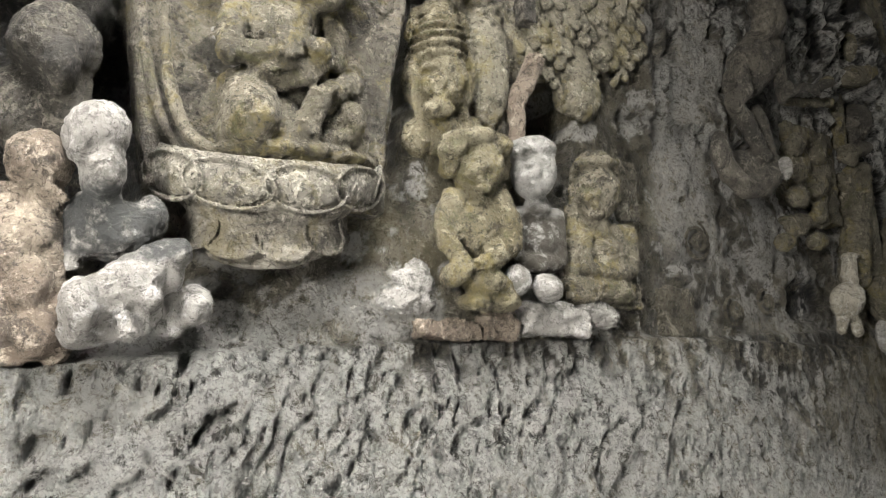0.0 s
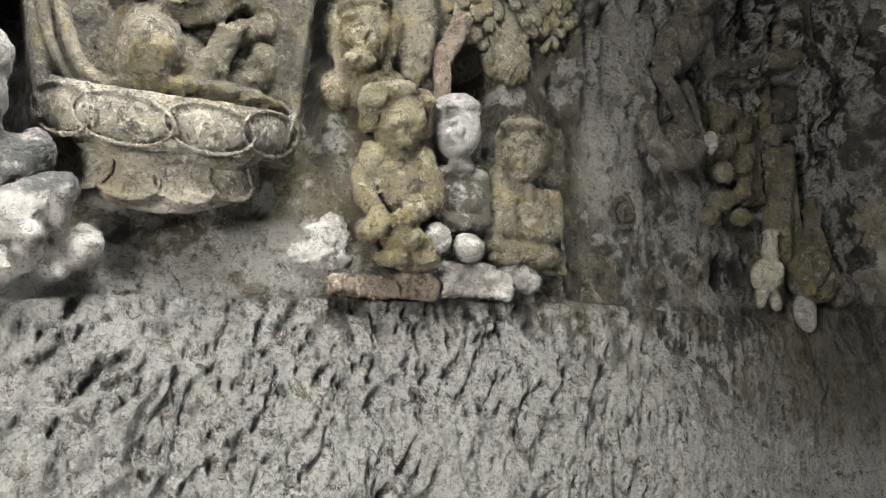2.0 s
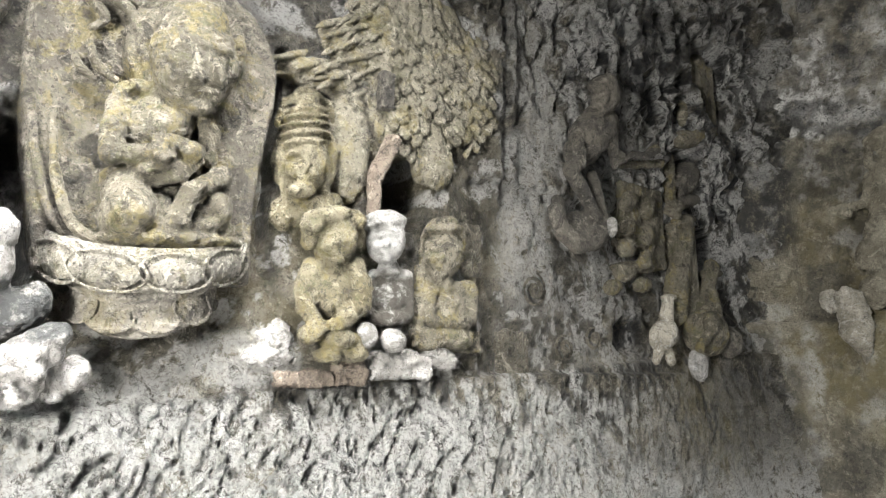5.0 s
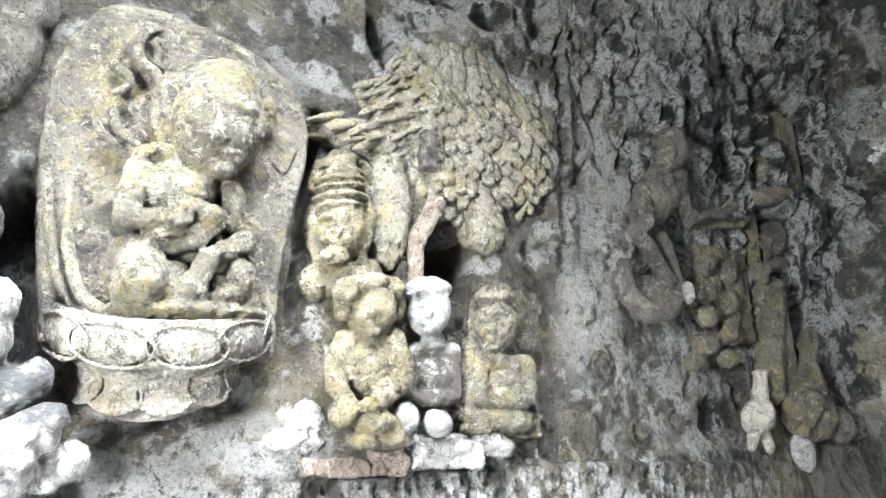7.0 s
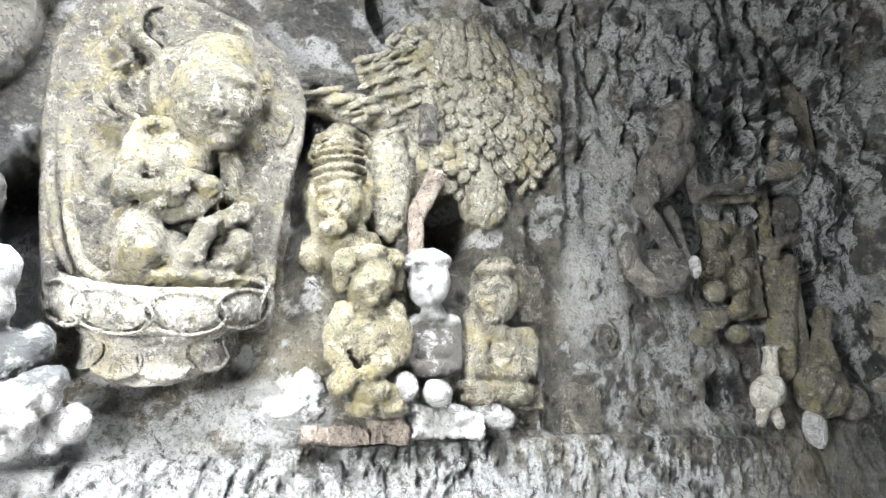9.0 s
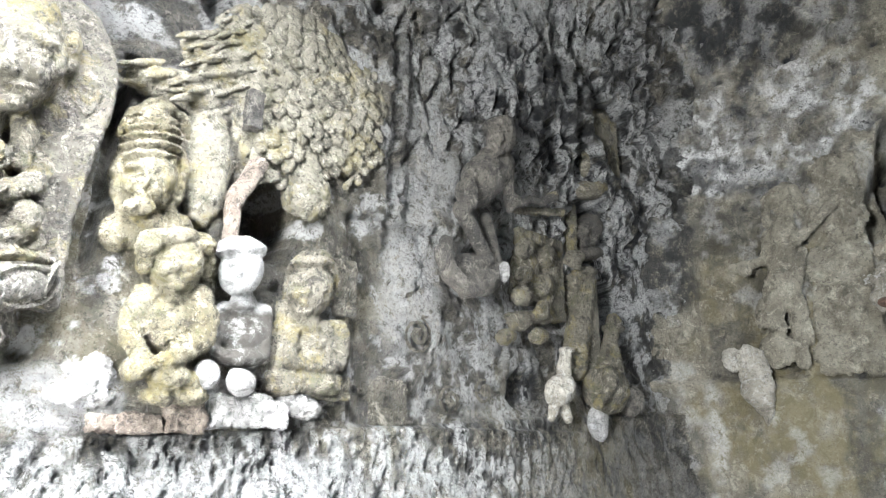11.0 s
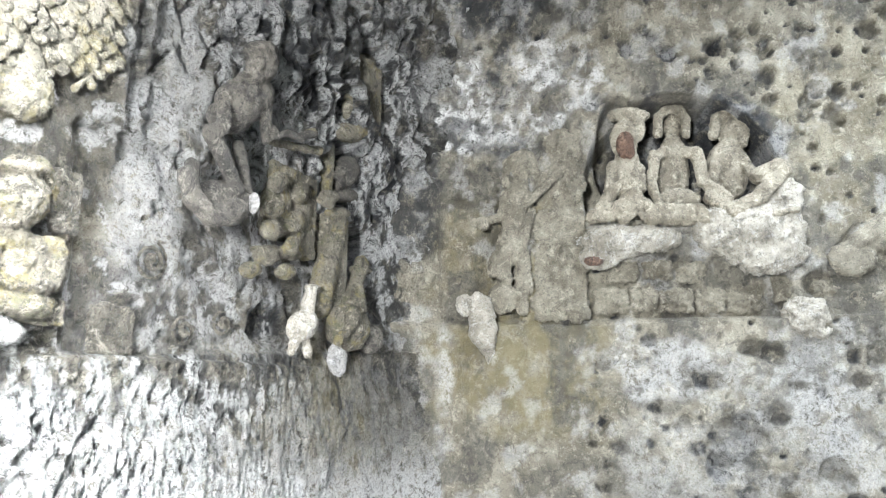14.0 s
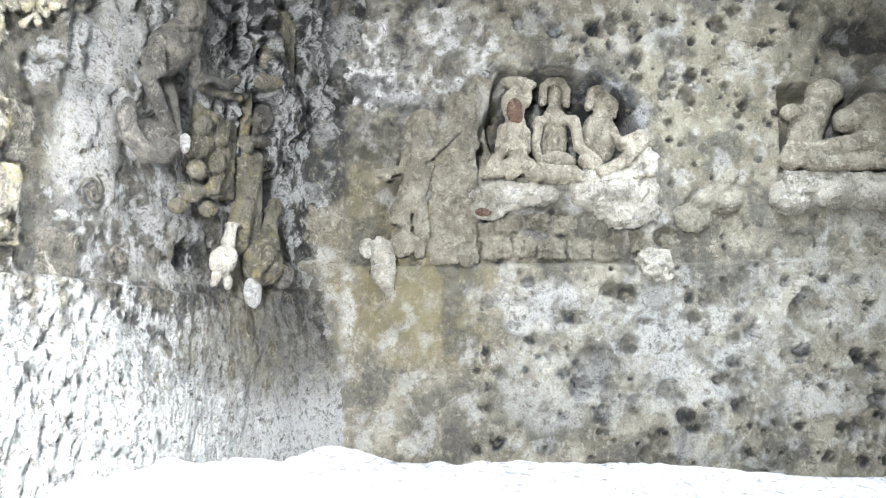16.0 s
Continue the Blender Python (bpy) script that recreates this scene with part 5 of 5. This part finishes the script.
carve("frieze_block", "eroded rounded block of a worn frieze", "block", M_EAST, [
    ("b", 8.924, 2.176, -0.13, 0.135, 0.09, 0.09), ("e", 8.949, 2.192, -0.1, 0.136, 0.092, 0.1, 0)], 0.018, 0.035, "row of eroded frieze blocks")
carve("frieze_block", "eroded rounded block of a worn frieze", "block", M_EAST, [
    ("b", 9.223, 2.143, -0.13, 0.123, 0.09, 0.09), ("e", 9.245, 2.159, -0.1, 0.127, 0.093, 0.1, 0)], 0.018, 0.035, "row of eroded frieze blocks")
carve("frieze_block", "eroded rounded block of a worn frieze", "block", M_EAST, [
    ("b", 10.091, 1.962, -0.13, 0.13, 0.132, 0.09), ("e", 10.11, 1.979, -0.1, 0.145, 0.144, 0.1, 0)], 0.018, 0.035, "row of eroded frieze blocks")
carve("frieze_block", "eroded rounded block of a worn frieze", "block", M_EAST, [
    ("b", 10.452, 1.902, -0.13, 0.128, 0.148, 0.09), ("e", 10.47, 1.919, -0.1, 0.149, 0.166, 0.1, 0)], 0.018, 0.035, "row of eroded frieze blocks")
carve("frieze_block", "eroded rounded block of a worn frieze", "block", M_EAST, [
    ("b", 10.655, 1.845, -0.13, 0.117, 0.121, 0.09), ("e", 10.671, 1.862, -0.1, 0.138, 0.138, 0.1, 0)], 0.018, 0.035, "row of eroded frieze blocks")
carve("frieze_block", "eroded rounded block of a worn frieze", "block", M_EAST, [
    ("b", 10.858, 1.842, -0.13, 0.146, 0.112, 0.09), ("e", 10.875, 1.859, -0.1, 0.18, 0.13, 0.1, 0)], 0.018, 0.035, "row of eroded frieze blocks")
carve("reclining_figure", "worn reclining relief figure in a rectangular niche", "statue", M_EAST2, [
    ("e", 12.291, 3.699, -0.04, 0.221, 0.169, 0.14, 0), ("c", 12.212, 3.536, -0.06, 0.168, 12.012, 3.192, -0.04, 0.198), ("c", 12.001, 3.411, 0, 0.119, 11.826, 3.434, 0.02, 0.104),
    ("c", 11.999, 3.185, -0.02, 0.134, 11.793, 2.874, 0.02, 0.134), ("c", 11.814, 2.868, 0.04, 0.109, 12.223, 2.992, 0.08, 0.109), ("c", 12.223, 2.992, 0.08, 0.119, 12.676, 3.09, 0.1, 0.119),
    ("c", 12.676, 3.09, 0.1, 0.122, 12.846, 2.968, 0.08, 0.122), ("c", 12.524, 3.366, -0.04, 0.154, 12.733, 3.47, -0.04, 0.154), ("e", 12.94, 3.345, -0.06, 0.387, 0.395, 0.1, 0),
    ("c", 12.029, 2.833, 0.06, 0.117, 12.82, 2.875, 0.06, 0.117)], 0.018, 0.012)
carve_parts("pedestal", "long pale pedestal with hollows under the reclining figure", "pedestal", M_CREAM, [
    ("slab", [
        ("b", 12.399, 2.615, 0, 0.71, 0.121, 0.12)]),
    ("foot", [
        ("e", 11.78, 2.456, 0, 0.24, 0.216, 0.12, 0)]),
    ("foot", [
        ("e", 12.295, 2.521, 0.02, 0.343, 0.193, 0.14, 0), ("e", 12.82, 2.494, 0.02, 0.463, 0.184, 0.14, 0)])], 0.02, 0.02)
carve("stepped_stone", "low stepped stone ridge on the wall", "rock", M_EAST, [
    ("c", 10.72, 2.373, 0.04, 0.095, 10.943, 2.53, 0.06, 0.081), ("c", 10.943, 2.53, 0.06, 0.082, 11.112, 2.693, 0.06, 0.082), ("e", 11.017, 2.442, 0.03, 0.226, 0.206, 0.08, 0),
    ("e", 10.658, 2.217, 0.02, 0.217, 0.175, 0.08, 0)], 0.018, 0.012)

# ---- the great relief: mandorla slab, lotus seat, tree, scrolls ----
SLAB = ((1.193, 1.63, 0.13), (1.188, 1.98, 0.15), (1.209, 2.2, 0.16), (1.24, 2.41, 0.16), (1.278, 2.61, 0.16), (1.274, 2.78, 0.16), (1.203, 2.97, 0.15), (1.064, 3.11, 0.14), (0.832, 3.2, 0.12),
        (0.568, 3.24, 0.1), (0.352, 3.22, 0.08), (0.213, 3.065, 0.06), (0.158, 2.85, 0.05), (0.149, 2.63, 0.04), (0.169, 2.35, 0.03), (0.21, 2.06, 0.03), (0.281, 1.63, 0.04))


def tube(bm, pts, radii, sides=8):
    rings = []
    for k, p in enumerate(pts):
        a, b = pts[max(k - 1, 0)], pts[min(k + 1, len(pts) - 1)]
        q = (b - a).to_track_quat("Z", "Y").to_matrix()
        r = radii[k]
        rings.append([bm.verts.new(p + q @ Vector((r * math.cos(t), r * math.sin(t), 0))) for t in (2 * math.pi * j / sides for j in range(sides))])
    for r0, r1 in zip(rings, rings[1:]):
        for j in range(sides):
            bm.faces.new((r0[j], r0[(j + 1) % sides], r1[(j + 1) % sides], r1[j]))
    bm.faces.new(rings[0][::-1])
    bm.faces.new(rings[-1])


def smooth_line(knots, n):
    """Points along a Catmull-Rom line through the knots."""
    ks = [Vector(k) for k in knots]
    ks = [2 * ks[0] - ks[1]] + ks + [2 * ks[-1] - ks[-2]]
    out = []
    for i in range(1, len(ks) - 2):
        for j in range(n):
            t = j / n
            a, b, c, d = ks[i - 1:i + 3]
            out.append(0.5 * (2 * b + (c - a) * t + (2 * a - 5 * b + 4 * c - d) * t * t + (3 * b - a - 3 * c + d) * t ** 3))
    out.append(ks[-2])
    return out


def mandorla():
    u0, v0 = 0.72, 1.7
    top = new("mandorla")
    top.matrix_world = wall_pose(u0, v0)
    tagged(top, "tall rounded stone back slab with a raised rim", "mandorla")
    bm = bmesh.new()
    line = smooth_line([(u - u0, -out, v - v0) for u, v, out in SLAB], 3)
    mid = Vector((0.0, 0.0, 0.72))
    rows = []
    for size, sink in ((1.0, None), (1.0, 0.03), (0.985, 0.008), (0.955, 0.0), (0.92, 0.002), (0.905, 0.014), (0.55, 0.03), (0.2, 0.03)):
        rows.append([bm.verts.new((p.x * size, 0.14 if sink is None else p.y + sink, mid.z + (p.z - mid.z) * size)) for p in line])
    for r0, r1 in zip(rows, rows[1:]):
        for k in range(len(r0)):
            j = (k + 1) % len(r0)
            bm.faces.new((r0[k], r0[j], r1[j], r1[k]))
    bm.faces.new(rows[-1])
    bm.faces.new(rows[0][::-1])
    bmesh.ops.recalc_face_normals(bm, faces=bm.faces)
    weather(part("slab", bm, M_SLAB, top), 0.012, 0.009)
    # double rim on the west side, flame ribbons beside the halo
    for knots, r, material in (
        ([(-0.441, -0.06, 0.65), (-0.405, -0.08, 0.364), (-0.368, -0.09, 0.227), (-0.308, -0.11, 0.118), (-0.185, -0.16, 0.04), (0.0, -0.2, -0.01)], 0.027, M_FIG),
        ([(-0.53, -0.02, 0.95), (-0.506, -0.02, 0.578), (-0.456, -0.03, 0.342), (-0.407, -0.05, 0.183), (-0.35, -0.07, 0.08)], 0.024, M_SLAB),
        ([(-0.163, -0.08, 1.441), (-0.232, -0.09, 1.402), (-0.26, -0.1, 1.313), (-0.24, -0.1, 1.231), (-0.172, -0.11, 1.183), (-0.149, -0.1, 1.114), (-0.19, -0.09, 1.061)], 0.03, M_FIG),
        ([(-0.335, -0.07, 1.28), (-0.337, -0.08, 1.192), (-0.279, -0.09, 1.142), (-0.278, -0.09, 1.096), (-0.336, -0.08, 1.049)], 0.026, M_FIG),
        ([(-0.318, -0.07, 1.004), (-0.299, -0.08, 0.913), (-0.256, -0.09, 0.856), (-0.192, -0.1, 0.823)], 0.023, M_FIG),
        ([(-0.38, -0.06, 0.922), (-0.349, -0.07, 0.857), (-0.284, -0.08, 0.809)], 0.024, M_FIG),
        ([(-0.201, -0.09, 1.359), (-0.166, -0.1, 1.31), (-0.174, -0.1, 1.259), (-0.13, -0.1, 1.22)], 0.02, M_FIG),
        ([(0.38, -0.13, 0.883), (0.439, -0.14, 0.838), (0.468, -0.14, 0.911), (0.492, -0.15, 0.972)], 0.022, M_SLAB),
        ([(0.24, -0.11, 0.76), (0.283, -0.12, 0.70), (0.319, -0.12, 0.665), (0.39, -0.12, 0.72)], 0.016, M_FIG),
    ):
        bm = bmesh.new()
        pts = smooth_line(knots, 6)
        tube(bm, pts, [r * (0.4 + 0.6 * math.sin(math.pi * (0.08 + 0.84 * k / (len(pts) - 1)))) for k in range(len(pts))])
        weather(part("ribbon", bm, material, top, "carved raised ribbon"), 0.009, 0.006)
    return top


def lift(a):
    """The seat sags in front and rises to its eastern end."""
    return 0.13 * (1 - math.sin(a)) + 0.045 * math.cos(a)


def tier(name, parent, v0, v1, half0, half1, deep0, deep1, v_base, material, label="", sag=1.0):
    """Half of an oval drum that stands out of the wall."""
    bm = bmesh.new()
    rows, n = [], 36
    for k in range(7):
        s = k / 6
        bulge = math.sin(math.pi * s) * 0.03
        w, q = half0 + (half1 - half0) * s + bulge, deep0 + (deep1 - deep0) * s + bulge
        z = v0 + (v1 - v0) * s - v_base
        ring = [bm.verts.new((w * math.cos(math.pi * j / n), -q * math.sin(math.pi * j / n), z + sag * lift(math.pi * j / n))) for j in range(n + 1)]
        ring += [bm.verts.new((-w, 0.15, z + sag * lift(math.pi))), bm.verts.new((w, 0.15, z + sag * lift(0)))]
        rows.append(ring)
    for r0, r1 in zip(rows, rows[1:]):
        for j in range(len(r0)):
            i = (j + 1) % len(r0)
            bm.faces.new((r0[j], r0[i], r1[i], r1[j]))
    for ring, flip in ((rows[0], True), (rows[-1], False)):
        mid = bm.verts.new((0, 0.1, sum(v.co.z for v in ring) / len(ring)))
        for j in range(len(ring)):
            i = (j + 1) % len(ring)
            bm.faces.new((mid, ring[i], ring[j]) if flip else (mid, ring[j], ring[i]))
    bmesh.ops.recalc_face_normals(bm, faces=bm.faces)
    ob = part(name, bm, material, parent, label)
    weather(ob, 0.012, 0.005)
    return ob


def petals(parent, angles, v, half, deep, ru, rv, flip, v_base, material, sag=1.0):
    for deg in angles:
        a = radians(deg)
        out = Vector((math.cos(a) / half, -math.sin(a) / deep, 0)).normalized()
        turn = math.atan2(out.x, -out.y)
        m = Matrix.Translation((half * math.cos(a), -deep * math.sin(a), v - v_base + sag * lift(a))) @ Matrix.Rotation(turn, 4, "Z")
        m = m @ Matrix.Rotation(math.cos(a) * -0.35 * sag, 4, "Y") @ Matrix.Rotation(radians(12 * flip), 4, "X")
        bm = bmesh.new()
        ball(bm, m @ Matrix.Diagonal((ru * 0.86, 0.024, rv * 0.84, 1)), 3)
        ring = [m @ Vector((ru * math.cos(q), -0.012, rv * math.sin(q) * (1.0 if math.sin(q) * flip < 0 else 0.9))) for q in (2 * math.pi * k / 30 for k in range(31))]
        tube(bm, ring, [0.008] * 31)
        weather(part("petal", bm, material, parent), 0.007, 0.003)


def lotus():
    u0, v0 = 0.745, 1.34
    top = new("lotus_pedestal")
    top.matrix_world = wall_pose(u0, v0)
    tagged(top, "double lotus pedestal of pale worn stone with broad petals", "pedestal")
    tier("cushion", top, 1.54, 1.735, 0.365, 0.44, 0.23, 0.29, v0, M_PALE2, "pale upper lotus cushion")
    tier("neck", top, 1.49, 1.57, 0.31, 0.33, 0.19, 0.21, v0, M_BASE)
    tier("base_tier", top, 1.35, 1.51, 0.25, 0.31, 0.15, 0.20, v0, M_BASE)
    petals(top, (14, 48, 84, 122, 158), 1.63, 0.42, 0.285, 0.162, 0.09, 1, v0, M_PALE2)
    petals(top, (20, 56, 92, 128, 162), 1.44, 0.29, 0.19, 0.105, 0.08, -1, v0, M_BASE)
    return top


def carved_tree():
    u0, v0 = 2.1, 2.2
    top = new("carved_tree")
    top.matrix_world = wall_pose(u0, v0)
    tagged(top, "carved stone tree with a dense crown of overlapping leaves", "tree relief")
    bm = bmesh.new()
    tube(bm, smooth_line([(-0.14, -0.03, -0.13), (-0.148, -0.05, 0.0), (-0.15, -0.06, 0.13), (-0.083, -0.06, 0.26), (-0.02, -0.06, 0.4)], 6), [0.045] * 12 + [0.055] * 13)
    weather(part("trunk", bm, M_BROWN, top, "brownish stem"), 0.011, 0.008)
    masses = [(0.223, 0.969, 0.62, 0.54), (-0.32, 0.42, 0.155, 0.2), (-0.307, 0.165, 0.107, 0.19), (0.332, 0.333, 0.17, 0.185), (-0.5, 0.7, 0.31, 0.1), (-0.3, 0.93, 0.215, 0.2), (0.62, 0.95, 0.25, 0.44), (0.0, 0.53, 0.227, 0.217)]
    bm = bmesh.new()
    for x, z, rx, rz in masses:
        ball(bm, Matrix.Translation((x, 0.02, z)) @ Matrix.Diagonal((rx, 0.085, rz, 1)), 4)
    ball(bm, Matrix.Translation((-0.3, 0.0, 0.3)) @ Matrix.Diagonal((0.13, 0.1, 0.34, 1)), 3)
    weather(part("crown", bm, M_FIG2, top), 0.013, 0.014)
    # a curved ridge closes the crown to the east
    bm = bmesh.new()
    tube(bm, smooth_line([(0.93, 0.01, 1.17), (0.84, 0.0, 0.86), (0.72, 0.0, 0.62), (0.58, -0.02, 0.42)], 6), [0.018] * 19)
    weather(part("ridge", bm, M_FIG2, top), 0.012, 0.01)
    # leaves: overlapping scales that hang outwards round the crown, long strands to the west
    shapes = []
    for k, (rx, rz) in enumerate(((0.05, 0.085), (0.06, 0.075), (0.024, 0.15))):
        bm = bmesh.new()
        ball(bm, Matrix.Diagonal((rx, 0.02, rz, 1)), 2)
        for v in bm.verts:
            v.co.x *= 1.0 - 0.2 * max(0.0, -v.co.z / rz)
            v.co += noise.noise_vector(v.co * 24 + Vector((k * 3, 0, 0))) * 0.012
        me = bpy.data.meshes.new("leaf")
        bm.to_mesh(me)
        bm.free()
        for f in me.polygons:
            f.use_smooth = True
        me.materials.append(M_FIG2)
        shapes.append(me)
    r = random.Random(5)
    placed = []
    for ring in range(12):
        rad = 0.08 + ring * 0.085
        count = max(4, int(rad * 2 * math.pi / 0.09))
        for k in range(count):
            a = 2 * math.pi * (k + 0.5 * (ring % 2)) / count
            x, z = 0.22 + rad * math.cos(a) + r.uniform(-.02, .02), 1.05 + rad * math.sin(a) + r.uniform(-.02, .02)
            inside = max(1 - ((x - mx) / rx) ** 2 - ((z - mz) / rz) ** 2 for mx, mz, rx, rz in masses)
            if inside < 0.03 or oval_in(x, z, -0.096, 0.67, 0.075, 0.15) or oval_in(x, z, -0.3, 0.3, 0.17, 0.36) or oval_in(x, z, 0.34, 0.28, 0.17, 0.15):
                continue
            placed.append((x, z, a, inside))
    for x, z, a, inside in placed[:300]:
        west = x < -0.1 and z > 0.55
        ob = new("leaf", shapes[2 if west else r.randrange(2)])
        ob.parent = top
        out = 0.085 * math.sqrt(min(1.0, inside)) - 0.02
        dx, dz = (-0.85, -0.5 + 0.5 * (0.7 - z)) if west else (0.55 * math.cos(a), 0.55 * min(0.0, math.sin(a)) - 0.6)
        turn = math.atan2(-dx, -dz) + r.uniform(-.15, .15)
        ob.matrix_local = Matrix.Translation((x, -out, z)) @ Matrix.Rotation(turn, 4, "Y") @ Matrix.Rotation(radians(-13 + r.uniform(-7, 5)), 4, "X") @ Matrix.Scale(r.uniform(0.75, 1.2), 4)
    return top


def oval_in(x, z, cx, cz, rx, rz):
    return ((x - cx) / rx) ** 2 + ((z - cz) / rz) ** 2 < 1


def scroll(u, v, radius, turns, r, material, label, hand=1):
    top = bmesh.new()
    n = int(26 * turns)
    pts = []
    for k in range(n + 1):
        s = k / n
        a = 2 * math.pi * turns * s * hand + 1.2
        q = radius * (1 - 0.82 * s)
        pts.append(Vector((q * math.cos(a), -0.02 - 0.03 * s, q * math.sin(a))))
    tube(top, pts, [r * (0.7 + 0.6 * k / n) for k in range(n + 1)])
    ball(top, Matrix.Translation((0, -0.02, 0)) @ Matrix.Diagonal((radius * 0.22, 0.05, radius * 0.22, 1)), 2)
    me = bpy.data.meshes.new("scroll_ornament")
    top.to_mesh(me)
    top.free()
    me.materials.append(material)
    ob = new("scroll_ornament", me)
    ob.matrix_world = wall_pose(u, v) @ Matrix.Translation((0, 0.035, 0))
    weather(ob, 0.009, 0.005)
    return tagged(ob, label, "ornament", "carved scrolls of the panel")


M_PALE2 = rock("pale_weathered_tuff", (0.18, 0.17, 0.143), (0.35, 0.333, 0.28), contrast=1.1, lichen=0.3)
M_SLAB = rock("grey_slab_tuff", (0.075, 0.068, 0.052), (0.17, 0.155, 0.12), contrast=1.0, lichen=0.5)
M_BASE = rock("grey_weathered_tuff", (0.13, 0.122, 0.105), (0.31, 0.29, 0.245), contrast=1.0, lichen=0.35)
M_FIG2 = rock("cream_tuff", (0.22, 0.205, 0.15), (0.315, 0.293, 0.23), contrast=1.0, lichen=0.55)
mandorla()
lotus()
carved_tree()
for u, v, rad, turns, hand in ((3.05, 1.37, 0.12, 2.2, 1), (3.32, 1.78, 0.13, 2.0, -1), (3.62, 1.37, 0.10, 1.8, 1), (3.95, 1.45, 0.09, 1.6, 1)):
    scroll(u, v, rad, turns, 0.015, M_WALL, "worn carved spiral scroll low on the wall panel", hand)
